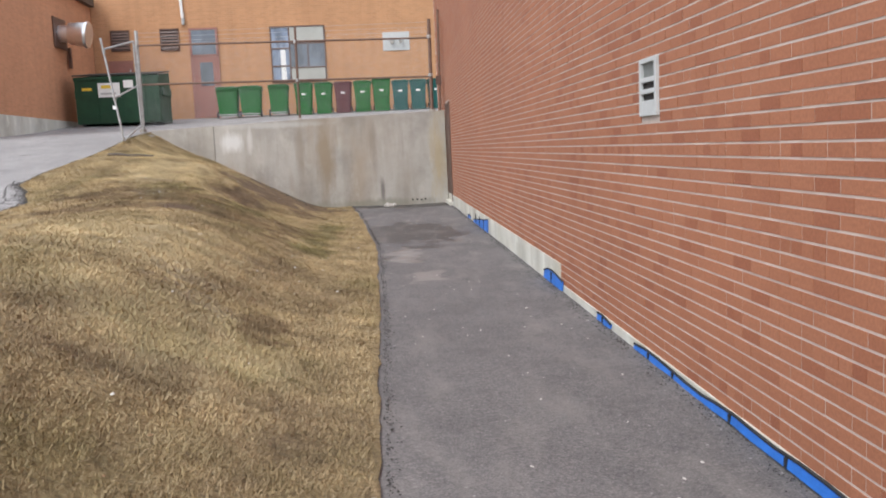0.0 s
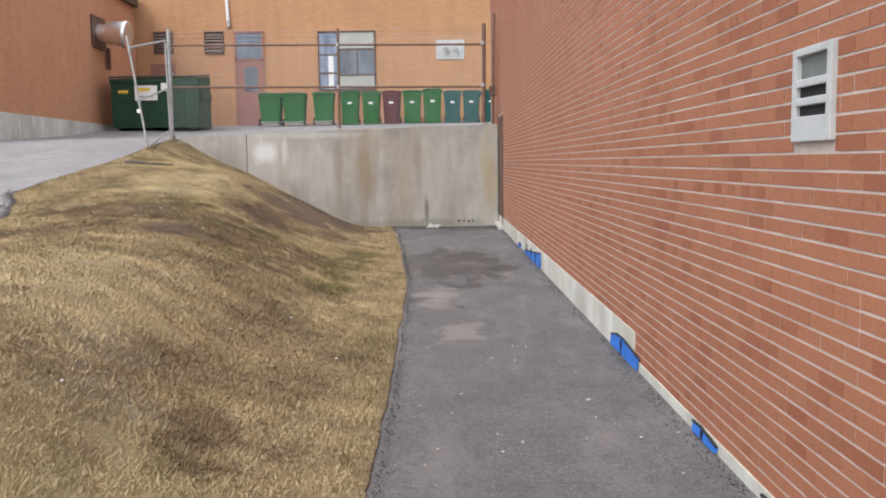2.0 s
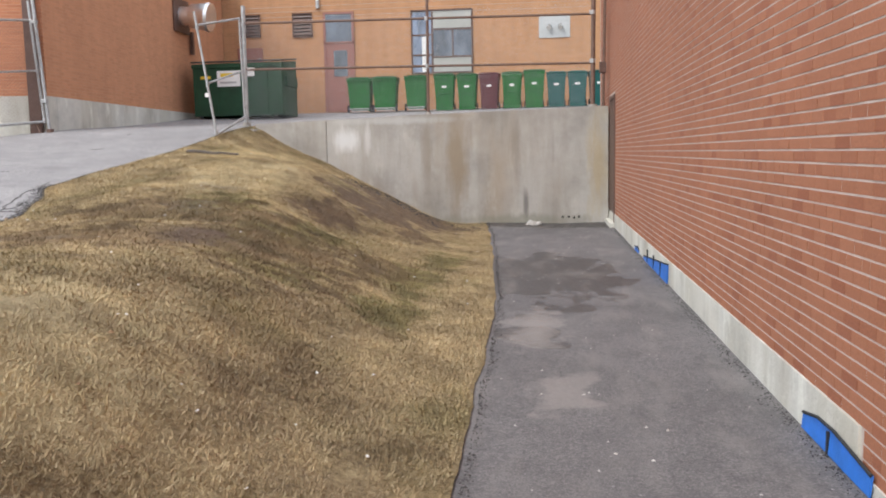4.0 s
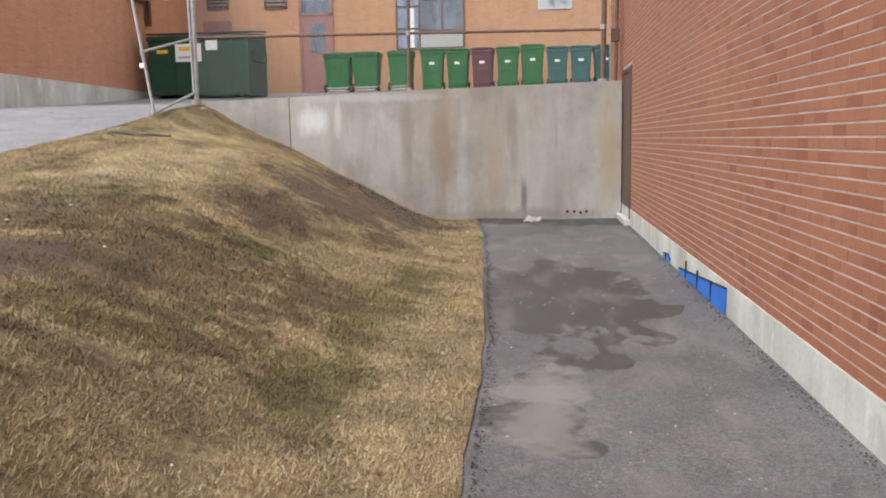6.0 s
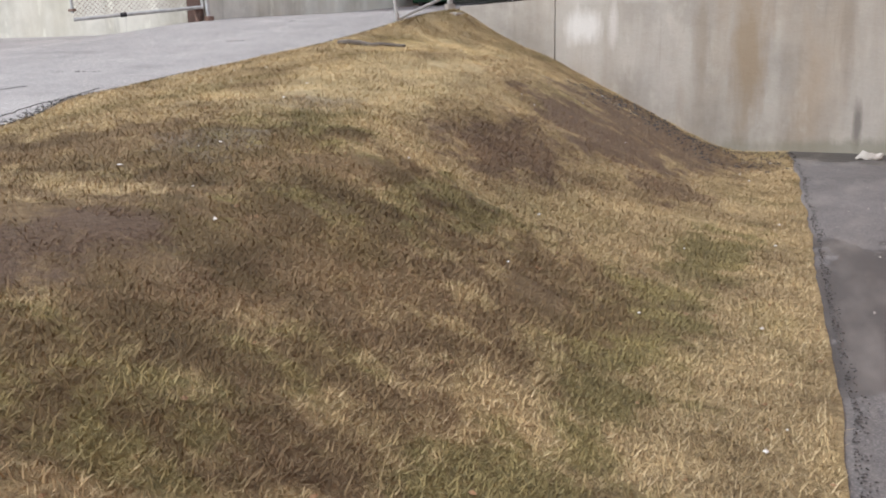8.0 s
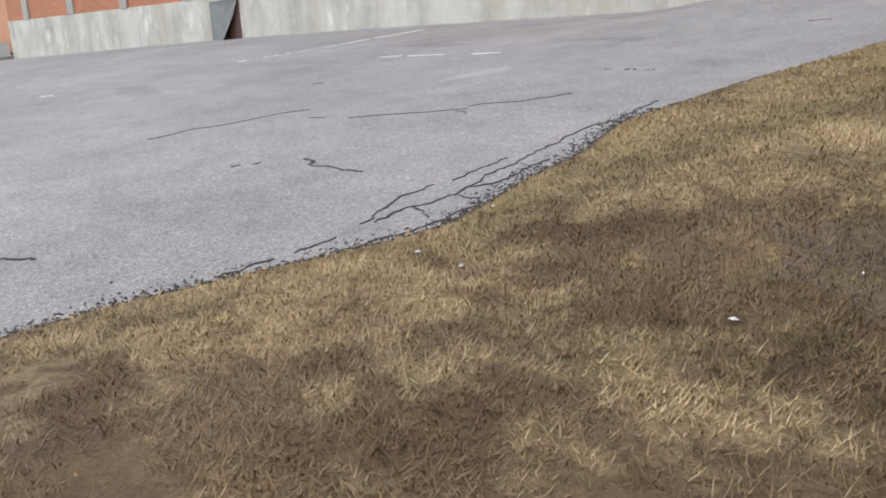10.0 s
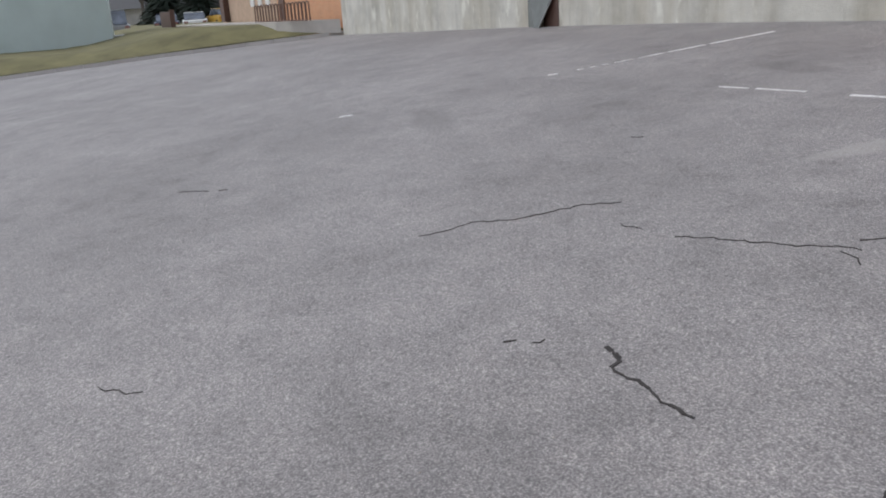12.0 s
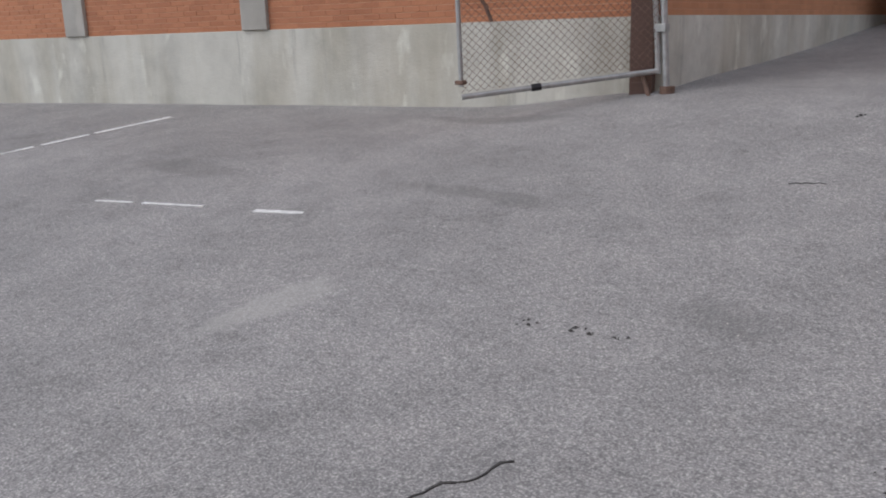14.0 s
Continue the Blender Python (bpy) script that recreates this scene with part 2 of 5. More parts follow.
def asphalt(name, col, wet=0.0, grain=1.0):
    """Worn asphalt: stones, patches, dark damp areas."""
    mat, nt, b = material(name, 0.9)
    v = coords(nt)
    base = ramp(nt, noise_tex(nt, v, 0.45, 6), (0.3, tuple(c * 0.84 for c in col)), (0.7, tuple(c * 1.14 for c in col)))
    stone = ramp(nt, noise_tex(nt, v, 95, 2, 0.7), (0.28, (0.50, 0.50, 0.51)), (0.52, (1.0, 1.0, 1.0)), (0.72, (1.9, 1.88, 1.84)))
    c = mix(nt, grain, base, stone, "MULTIPLY")
    chips = node(nt, "ShaderNodeTexVoronoi", Scale=9.0)
    nt.links.new(v, chips.inputs["Vector"])
    dots = ramp(nt, chips.outputs["Distance"], (0.05, (1, 1, 1)), (0.075, (0, 0, 0)))
    c = mix(nt, math_node(nt, "MULTIPLY", dots, 0.35), c, (0.55, 0.54, 0.52))
    blot = ramp(nt, noise_tex(nt, v, 2.6, 6, 0.72), (0.30, (0.78, 0.78, 0.78)), (0.5, (1.0, 1.0, 1.0)), (0.70, (1.14, 1.13, 1.12)))
    c = mix(nt, 0.8, c, blot, "MULTIPLY")
    coarse = ramp(nt, noise_tex(nt, v, 34, 3, 0.75), (0.32, (0.66, 0.66, 0.67)), (0.5, (1.0, 1.0, 1.0)), (0.70, (1.35, 1.34, 1.31)))
    c = mix(nt, 0.7, c, coarse, "MULTIPLY")
    if not wet:
        c = mix(nt, math_node(nt, "MULTIPLY", spots_mask(nt, [(-10.83, 12.95, 0.16, 0.45)], 0.8, 3.0), 0.45), c, (0.42, 0.40, 0.375))
        c = mix(nt, math_node(nt, "MULTIPLY", spots_mask(nt, [(-11.1, 14.95, 1.0, 0.16), (-8.81, 13.92, 0.25, 0.2), (-14.2, 14.5, 0.7, 0.22), (-15.2, 10.6, 0.9, 0.25), (-12.6, 17.1, 0.9, 0.16)], 0.8), 0.35), c, (0.13, 0.125, 0.12))
    if wet:
        wob = noise_tex(nt, coords(nt, (1.3, 0.7, 1.0)), 1.7, 5, 0.62)

        def pool(cx, cy, rx, ry):
            d = nt.nodes.new("ShaderNodeVectorMath")
            d.operation = "DISTANCE"
            nt.links.new(coords(nt, (1 / rx, 1 / ry, 0.0)), d.inputs[0])
            d.inputs[1].default_value = (cx / rx, cy / ry, 0)
            return d.outputs["Value"]

        near = math_node(nt, "MINIMUM", pool(-1.32, 12.0, 0.85, 2.0), pool(-1.2, 18.9, 1.6, 0.75))
        near = math_node(nt, "MINIMUM", near, pool(-1.5, 8.5, 0.26, 0.32))
        for at in STREAKS:
            near = math_node(nt, "MINIMUM", near, pool(*at))
        f = math_node(nt, "SUBTRACT", math_node(nt, "MULTIPLY", wob, 2.4), near)
        damp = ramp(nt, f, (0.20, (0, 0, 0)), (0.27, (1, 1, 1)))
        c = mix(nt, math_node(nt, "MULTIPLY", damp, wet), c, (0.050, 0.046, 0.044))
        r = ramp(nt, damp, (0.0, (0.9, 0.9, 0.9)), (1.0, (0.5, 0.5, 0.5)))
        nt.links.new(r, b.inputs["Roughness"])
        silt = ramp(nt, noise_tex(nt, coords(nt, (1.6, 0.5, 1.0)), 1.9, 4), (0.50, (0, 0, 0)), (0.70, (1, 1, 1)))
        c = mix(nt, math_node(nt, "MULTIPLY", silt, 0.35), c, (0.29, 0.265, 0.24))
        c = mix(nt, math_node(nt, "MULTIPLY", spots_mask(nt, [(-1.45, 8.7, 0.28, 0.8), (-1.2, 6.8, 0.2, 0.5)], 1.4, 2.6), 0.5), c, (0.30, 0.27, 0.245))
    nt.links.new(c, b.inputs["Base Color"])
    bump(nt, b, noise_tex(nt, v, 95, 2, 0.7), 0.5, 0.006)
    return mat


M_PATH = asphalt("path_asphalt", (0.138, 0.129, 0.126), 0.9, 0.7)
M_DRIVE = asphalt("driveway_asphalt", (0.272, 0.259, 0.252), 0.0, 0.9)
M_CRACK = plain("crack_dirt", (0.055, 0.050, 0.047), 0.95, 0, 0.4, 20, 0.5)


GREEN_AT = [(-4.1, 10.0, 0.55, 0.9), (-3.65, 8.4, 0.45, 0.7), (-2.75, 10.5, 0.35, 1.1), (-2.6, 12.4, 0.3, 1.0), (-5.0, 10.9, 0.5, 1.0),
            (-2.85, 2.2, 0.5, 0.4), (-2.65, 8.6, 0.3, 0.9), (-3.9, 11.1, 0.5, 0.5)]
SOIL_AT = [(-4.0, 14.9, 0.75, 1.0), (-3.5, 17.4, 0.8, 1.0), (-3.9, 16.6, 1.0, 1.3), (-4.2, 18.3, 1.3, 0.9), (-4.4, 8.8, 0.24, 0.5), (-4.25, 12.9, 0.45, 0.9), (-3.2, 14.3, 0.4, 0.6)]
BROWN_AT = [(-4.9, 8.3, 1.5, 1.2), (-3.9, 9.2, 0.9, 1.5), (-4.6, 10.4, 0.9, 0.9), (-5.6, 10.2, 0.8, 0.8), (-2.55, 3.3, 0.25, 0.4), (-3.2, 10.6, 0.5, 0.8)]
PALE_AT = [(-3.7, 4.6, 0.8, 1.6), (-3.0, 2.4, 0.8, 1.2), (-5.6, 13.6, 0.8, 1.8), (-6.4, 16.5, 0.7, 1.6)]
GREY_AT = [(-5.4, 12.1, 0.4, 0.4), (-3.2, 3.8, 0.28, 0.25), (-3.0, 3.35, 0.28, 0.22), (-5.15, 10.6, 0.35, 0.4)]


def turf(name):
    """Winter turf: straw thatch, green and bare earth in patches."""
    mat, nt, b = material(name, 0.95)
    v = coords(nt)
    straw = ramp(nt, noise_tex(nt, v, 26, 5, 0.7), (0.28, (0.18, 0.130, 0.066)), (0.5, (0.40, 0.298, 0.150)), (0.72, (0.60, 0.465, 0.255)))
    green = ramp(nt, noise_tex(nt, v, 30, 4, 0.7), (0.3, (0.075, 0.072, 0.018)), (0.7, (0.24, 0.205, 0.065)))
    g = ramp(nt, noise_tex(nt, coords(nt, (1.0, 0.7, 1.0)), 0.85, 5, 0.6), (0.52, (0, 0, 0)), (0.66, (1, 1, 1)))
    g = math_node(nt, "MAXIMUM", math_node(nt, "MULTIPLY", g, 0.45), math_node(nt, "MULTIPLY", spots_mask(nt, GREEN_AT, 1.3, 3.2), 0.72))
    c = mix(nt, g, straw, green)
    c = mix(nt, math_node(nt, "MULTIPLY", spots_mask(nt, BROWN_AT, 1.5, 3.4), 0.6), c, (0.175, 0.108, 0.055))
    c = mix(nt, math_node(nt, "MULTIPLY", spots_mask(nt, PALE_AT, 1.0, 2.2), 0.5), c, (0.66, 0.54, 0.31))
    earth = ramp(nt, noise_tex(nt, v, 40, 5), (0.3, (0.085, 0.053, 0.033)), (0.7, (0.22, 0.147, 0.095)))
    e = ramp(nt, noise_tex(nt, coords(nt, (0.8, 0.8, 0.8)), 0.6, 6, 0.65), (0.56, (0, 0, 0)), (0.66, (1, 1, 1)))
    c = mix(nt, math_node(nt, "MULTIPLY", e, 0.45), c, earth)
    c = mix(nt, 1.0, c, ramp(nt, noise_tex(nt, v, 1.7, 5, 0.65), (0.30, (0.55, 0.53, 0.50)), (0.5, (0.95, 0.95, 0.95)), (0.70, (1.28, 1.27, 1.25))), "MULTIPLY")
    # bare worn soil at the foot of the retaining wall, thin grey thatch higher up
    c = mix(nt, math_node(nt, "MULTIPLY", spots_mask(nt, GREY_AT, 1.2, 4.0), 0.4), c, (0.30, 0.27, 0.235))
    c = mix(nt, math_node(nt, "MULTIPLY", spots_mask(nt, SOIL_AT, 1.1, 2.8), 0.9), c, earth)
    nt.links.new(c, b.inputs["Base Color"])
    bump(nt, b, noise_tex(nt, v, 38, 5, 0.75), 1.0, 0.05)
    return mat


M_TURF = turf("winter_turf")
M_LAWN = plain("lawn", (0.16, 0.145, 0.06), 0.95, 0, 0.35, 0.8, 0.6)
M_WALK = plain("sidewalk_concrete", (0.48, 0.45, 0.41), 0.9, 0, 0.12, 1.5, 0.2)


def blade_mat():
    mat, nt, b = material("straw_blades", 0.9)
    geo = nt.nodes.new("ShaderNodeNewGeometry")
    v = coords(nt)
    straw = ramp(nt, geo.outputs["Random Per Island"], (0.0, (0.20, 0.14, 0.068)), (0.35, (0.385, 0.282, 0.145)), (0.7, (0.53, 0.405, 0.215)), (1.0, (0.66, 0.54, 0.34)))
    green = ramp(nt, geo.outputs["Random Per Island"], (0.0, (0.09, 0.082, 0.022)), (1.0, (0.28, 0.24, 0.085)))
    g = ramp(nt, noise_tex(nt, coords(nt, (1.0, 0.7, 1.0)), 0.85, 5, 0.6), (0.52, (0, 0, 0)), (0.66, (1, 1, 1)))
    g = math_node(nt, "MAXIMUM", math_node(nt, "MULTIPLY", g, 0.45), math_node(nt, "MULTIPLY", spots_mask(nt, GREEN_AT, 1.3, 3.2), 0.72))
    c = mix(nt, g, straw, green)
    c = mix(nt, math_node(nt, "MULTIPLY", spots_mask(nt, BROWN_AT, 1.5, 3.4), 0.6), c, (0.175, 0.108, 0.055))
    c = mix(nt, math_node(nt, "MULTIPLY", spots_mask(nt, PALE_AT, 1.0, 2.2), 0.5), c, (0.66, 0.54, 0.31))
    e = ramp(nt, noise_tex(nt, coords(nt, (0.8, 0.8, 0.8)), 0.6, 6, 0.65), (0.50, (0, 0, 0)), (0.62, (1, 1, 1)))
    c = mix(nt, math_node(nt, "MULTIPLY", e, 0.35), c, (0.18, 0.118, 0.072))
    c = mix(nt, math_node(nt, "MULTIPLY", spots_mask(nt, SOIL_AT, 1.1, 2.8), 0.7), c, (0.16, 0.102, 0.062))
    c = mix(nt, 1.0, c, ramp(nt, noise_tex(nt, v, 1.7, 5, 0.65), (0.30, (0.55, 0.53, 0.50)), (0.5, (0.95, 0.95, 0.95)), (0.70, (1.28, 1.27, 1.25))), "MULTIPLY")
    nt.links.new(c, b.inputs["Base Color"])
    return mat


M_BLADE = blade_mat()
M_LEAF = plain("dead_leaf", (0.28, 0.17, 0.09), 0.9, 0, 0.5, 30, 0.2)
M_GALV = plain("galvanised_steel", (0.46, 0.46, 0.45), 0.5, 0.7, 0.25, 9, 0.2)
M_RUST = plain("rusty_steel_pipe", (0.20, 0.125, 0.095), 0.75, 0.3, 0.35, 14, 0.3)
M_SILVER = plain("polished_aluminium", (0.88, 0.88, 0.88), 0.32, 1.0, 0.1, 5, 0.15)
M_WHITE = plain("white_paint", (0.78, 0.77, 0.74), 0.55, 0, 0.08, 4)
M_LINE = plain("worn_white_line", (0.74, 0.73, 0.71), 0.9, 0, 0.25, 18, 0.3)
M_BROWN = plain("brown_painted_steel", (0.115, 0.062, 0.045), 0.55, 0, 0.2, 4)
M_FASCIA = plain("brown_fascia", (0.085, 0.062, 0.05), 0.6, 0, 0.2, 3)
M_DOOR = plain("faded_plum_door_paint", (0.30, 0.135, 0.105), 0.55, 0, 0.15, 3)
M_BINGREEN = plain("green_bin_plastic", (0.004, 0.120, 0.016), 0.75, 0, 0.15, 5)
M_BINMAROON = plain("maroon_bin_plastic", (0.095, 0.018, 0.024), 0.55, 0, 0.15, 5)
M_BINTEAL = plain("teal_bin_plastic", (0.003, 0.085, 0.075), 0.55, 0, 0.15, 5)
M_BINLID = plain("dark_green_lid_plastic", (0.005, 0.085, 0.02), 0.55, 0, 0.15, 5)
M_TYRE = plain("black_rubber", (0.022, 0.022, 0.022), 0.85, 0, 0.2, 10)
M_DUMP = plain("dark_green_dumpster_paint", (0.008, 0.052, 0.020), 0.7, 0.0, 0.3, 3, 0.3)
M_DUMPLID = plain("black_lid_plastic", (0.030, 0.034, 0.032), 0.6, 0, 0.2, 4)
M_YELLOW = plain("yellow_sticker", (0.75, 0.52, 0.04), 0.5)
M_BLUE = plain("blue_waterproof_membrane", (0.030, 0.175, 0.62), 0.5, 0, 0.22, 7, 0.4)
M_TAR = plain("black_tar_edge", (0.022, 0.022, 0.024), 0.8, 0, 0.3, 20, 0.4)
# flap metal; the same grey is put on the vent recess as shade
M_FLAP_AND_RECESS = plain("sheet_metal_and_recess_shade", (0.185, 0.20, 0.19), 0.6, 0.2, 0.2, 3)
# near black for the shade inside vents and holes, painted on solid parts
M_HOLE_SHADE = plain("painted_hole_shade", (0.02, 0.016, 0.014), 0.95)
M_VENT = plain("pale_vent_block", (0.50, 0.51, 0.50), 0.8, 0, 0.12, 10, 0.2)
M_ROOF = plain("flat_roof_felt", (0.10, 0.10, 0.10), 0.9)
M_BARK = plain("grey_bark", (0.12, 0.10, 0.085), 0.9, 0, 0.3, 6, 0.4)
M_NEEDLE = plain("spruce_needles", (0.022, 0.036, 0.022), 0.9, 0, 0.5, 2)
M_TAN = plain("tan_brick", (0.58, 0.42, 0.30), 0.85, 0, 0.15, 2)
M_WING = coursed("wing_brick", (0.68, 0.35, 0.19), (0.62, 0.40, 0.25), "X", 0.3)


def glass_mat(name, tint, rough=0.06):
    mat, nt, b = material(name, rough)
    b.inputs["Base Color"].default_value = (*tint, 1)
    b.inputs["Specular IOR Level"].default_value = 0.8
    v = coords(nt)
    nt.links.new(ramp(nt, noise_tex(nt, coords(nt, (1.5, 1.5, 0.6)), 1.3, 3), (0.35, tuple(c * 0.5 for c in tint)), (0.65, tuple(min(1, c * 1.5) for c in tint))), b.inputs["Base Color"])
    return mat


M_GLASS = glass_mat("dusty_window_glass", (0.085, 0.10, 0.125))
M_GLASSBLUE = glass_mat("curtained_window_glass", (0.17, 0.21, 0.29), 0.12)
M_PANELGREY = plain("opaque_grey_panel", (0.40, 0.40, 0.36), 0.6, 0, 0.1, 3)


# ---- mesh helpers ----
def mesh_object(name, bm, mat, smooth=False):
    me = bpy.data.meshes.new(name)
    bmesh.ops.recalc_face_normals(bm, faces=bm.faces)
    bm.to_mesh(me)
    bm.free()
    me.materials.append(mat)
    if smooth:
        for p in me.polygons:
            p.use_smooth = True
    return new(name, me)


def part(name, bm, mat, parent, label="", smooth=False):
    ob = mesh_object(name, bm, mat, smooth)
    ob.parent = parent
    if label:
        tagged(ob, label)
    return ob


def structure(name, bm, mat, label, category):
    return tagged(mesh_object(name, bm, mat), label, category, kind="structure")


def thing(name, label, category, m=None, group="", kind=""):
    ob = new(name)
    ob.empty_display_size = 0.2
    if m is not None:
        ob.matrix_world = m
    return tagged(ob, label, category, group, kind)


def box(bm, a, b, bevel=0.0):
    lo = Vector([min(p, q) for p, q in zip(a, b)])
    hi = Vector([max(p, q) for p, q in zip(a, b)])
    r = bmesh.ops.create_cube(bm, size=1, matrix=Matrix.LocRotScale((lo + hi) / 2, None, hi - lo))
    if bevel:
        edges = list({e for v in r["verts"] for e in v.link_edges})
        bmesh.ops.bevel(bm, geom=edges, offset=bevel, segments=2, affect="EDGES", profile=0.5)
    return bm


def one_box(a, b, bevel=0.0):
    return box(bmesh.new(), a, b, bevel)


def tube(bm, p, q, r, seg=8, r2=None):
    p, q = Vector(p), Vector(q)
    d = q - p
    m = Matrix.Translation((p + q) / 2) @ d.to_track_quat("Z", "Y").to_matrix().to_4x4()
    bmesh.ops.create_cone(bm, cap_ends=True, segments=seg, radius1=r, radius2=r if r2 is None else r2, depth=d.length, matrix=m)
    return bm


def one_tube(p, q, r, seg=10, r2=None):
    return tube(bmesh.new(), p, q, r, seg, r2)


def prism(bm, outline, depth):
    """A plate from an outline of points, pushed along depth."""
    a = [bm.verts.new(p) for p in outline]
    b = [bm.verts.new(Vector(p) + Vector(depth)) for p in outline]
    bm.faces.new(a)
    bm.faces.new(list(reversed(b)))
    for i in range(len(a)):
        j = (i + 1) % len(a)
        bm.faces.new((a[i], b[i], b[j], a[j]))
    return bm


def sheet(name, xs, ys, z, mat, label, category, keep=lambda x, y: True):
    """A ground sheet over a grid of stations."""
    verts, faces, ids = [], [], {}
    for i, x in enumerate(xs):
        for j, y in enumerate(ys):
            px, py = x(y) if callable(x) else x, y
            ids[i, j] = len(verts)
            verts.append((px, py, z(px, py)))
    for i in range(len(xs) - 1):
        for j in range(len(ys) - 1):
            faces.append((ids[i, j], ids[i + 1, j], ids[i + 1, j + 1], ids[i, j + 1]))
    me = bpy.data.meshes.new(name)
    me.from_pydata(verts, [], faces)
    me.materials.append(mat)
    for p in me.polygons:
        p.use_smooth = True
    return tagged(new(name, me), label, category, kind="structure")


def lerp_table(t, table):
    if t <= table[0][0]:
        return table[0][1]
    for (a, u), (b, v) in zip(table, table[1:]):
        if t <= b:
            k = (t - a) / (b - a)
            k = k * k * (3 - 2 * k) * 0.5 + k * 0.5
            return u + (v - u) * k
    return table[-1][1]


# ---- the lie of the land ----
RW_Y = 19.35                      # front of the retaining wall
SIDE_TURN = 2.0                   # the side wall of the gymnasium, off square
WALL_TURN = 15.42                 # the front wall stands this far off square
CORNER = Vector((-11.048, 18.425, 0))
SIDE_AT = Vector((-11.45, 18.31, 0))
ALONG = Vector((math.cos(radians(WALL_TURN)), math.sin(radians(WALL_TURN)), 0))
AWAY = Vector((ALONG.y, -ALONG.x, 0))


def drive_z(x, y):
    """Height of the asphalt: the lot climbs to the front wall, the drive climbs through the gate to the yard."""
    n = (Vector((x, y, 0)) - CORNER).dot(AWAY)
    s = (Vector((x, y, 0)) - CORNER).dot(ALONG)
    g = max(0, min(1, (s + 2.5) / 2.5))
    lot = 1.86 - 0.107 * n + 0.26 * g * g * (3 - 2 * g) * math.exp(-(n / 2.6) ** 2)
    if n > 12:
        lot += 0.107 * (n - 12) - 0.25 * (1 - math.exp(-(n - 12) / 3))
    yard = 2.06 + 0.072 * (y - 18.3)
    k = 0.10
    h = max(0, min(1, 0.5 + 0.5 * (yard - lot) / k))
    return yard + (lot - yard) * h - k * h * (1 - h)


EDGE = [(-14, -7.0), (4, -7.1), (8.5, -7.05), (9.9, -6.8), (11, -7.22), (12, -7.72), (13.5, -7.88), (15, -7.88), (16.2, -7.78), (17.5, -7.68), (19.35, -7.5)]
PATH_EDGE = [(-14, -1.65), (4.5, -1.75), (9.3, -1.8), (13.2, -2.03), (15.5, -2.2), (19.35, -2.5)]
BANK = [  # y: heights at 0, 1/6 ... 5/6 of the way from path edge to drive edge; the last comes from the drive itself
    (-14, (0.0, 0.28, 0.80, 1.05, 1.00, 0.70)),
    (6, (0.0, 0.26, 0.72, 0.90, 0.85, 0.68)),
    (9.5, (0.0, 0.08, 0.45, 0.76, 0.84, 0.86)),
    (12, (0.0, 0.12, 0.50, 0.95, 1.09, 1.12)),
    (15.5, (0.0, 0.15, 0.65, 1.18, 1.42, 1.50)),
    (19.35, (0.0, 0.04, 0.42, 0.82, 1.25, 1.65)),
]


def edge_x(y):
    return lerp_table(y, EDGE)


def path_x(y):
    return lerp_table(y, PATH_EDGE) + 0.030 * noise.noise((0, y * 1.4, 3)) + 0.016 * noise.noise((0, y * 6.0, 8))


def bank_z(x, y):
    a, b = path_x(y), edge_x(y)
    u = max(0, min(1, (x - a) / (b - a))) * 6
    row = [lerp_table(y, [(r[0], r[1][i]) for r in BANK]) for i in range(6)] + [drive_z(b, y) + 0.01]
    i = min(5, int(u))
    p0, p1, p2, p3 = row[max(0, i - 1)], row[i], row[i + 1], row[min(6, i + 2)]
    k = u - i
    z = 0.5 * (2 * p1 + (p2 - p0) * k + (2 * p0 - 5 * p1 + 4 * p2 - p3) * k * k + (3 * p1 - p0 - 3 * p2 + p3) * k ** 3)
    fade = min(1, u * 1.5, (6 - u) * 1.5)
    return z + fade * (0.045 * noise.noise((x * 0.9, y * 0.9, 0)) + 0.022 * noise.noise((x * 3.1, y * 3.1, 4)))


steps = [i / 72 for i in range(73)]
rows_y = [-14 + i * 0.1 for i in range(333)] + [19.35]
bank = sheet("grass_bank", [lambda y, u=u: path_x(y) + u * (edge_x(y) - path_x(y)) for u in steps], rows_y, bank_z, M_TURF,
             "sloping winter lawn bank of straw-coloured grass with bare soil", "grass bank")
path_floor = sheet("path", [lambda y, u=u: path_x(y) - 0.05 + u * (0.05 - path_x(y)) for u in [i / 10 for i in range(11)]],
             [-14 + i * 0.1 for i in range(333)] + [19.4], lambda x, y: 0.004 - 0.03 * math.exp(-((x + 1.0) ** 2)) + 0.012 * noise.noise((x * 1.5, y * 0.7, 2)), M_PATH,
             "worn grey asphalt path with damp dark stains", "path")


def lot_z(x, y):
    far = max(0, min(1, (-x - 38) / 20))
    return drive_z(x, y) * (1 - far) + 1.45 * far + 0.012 * noise.noise((x * 0.8, y * 0.8, 7))


KERB = [Vector((-36.3, 12.0, 0)), Vector((-37.6, 10.0, 0)), Vector((-38.8, 8.0, 0)), Vector((-39.6, 3.9, 0)), Vector((-40.2, -14, 0))]


def kerb_x(y):
    return lerp_table(-y, [(-k.y, k.x) for k in KERB])


drive_xs = [lambda y, u=u: kerb_x(y) + (u ** 0.72) * (edge_x(min(y, 19.35)) - kerb_x(y)) for u in [i / 60 for i in range(61)]]
drive = sheet("driveway", drive_xs, [-14 + i * 0.4 for i in range(84)] + [19.6, 21, 23, 25, 27, 29.6], lot_z, M_DRIVE,
              "pale grey cracked asphalt parking lot and driveway", "driveway")
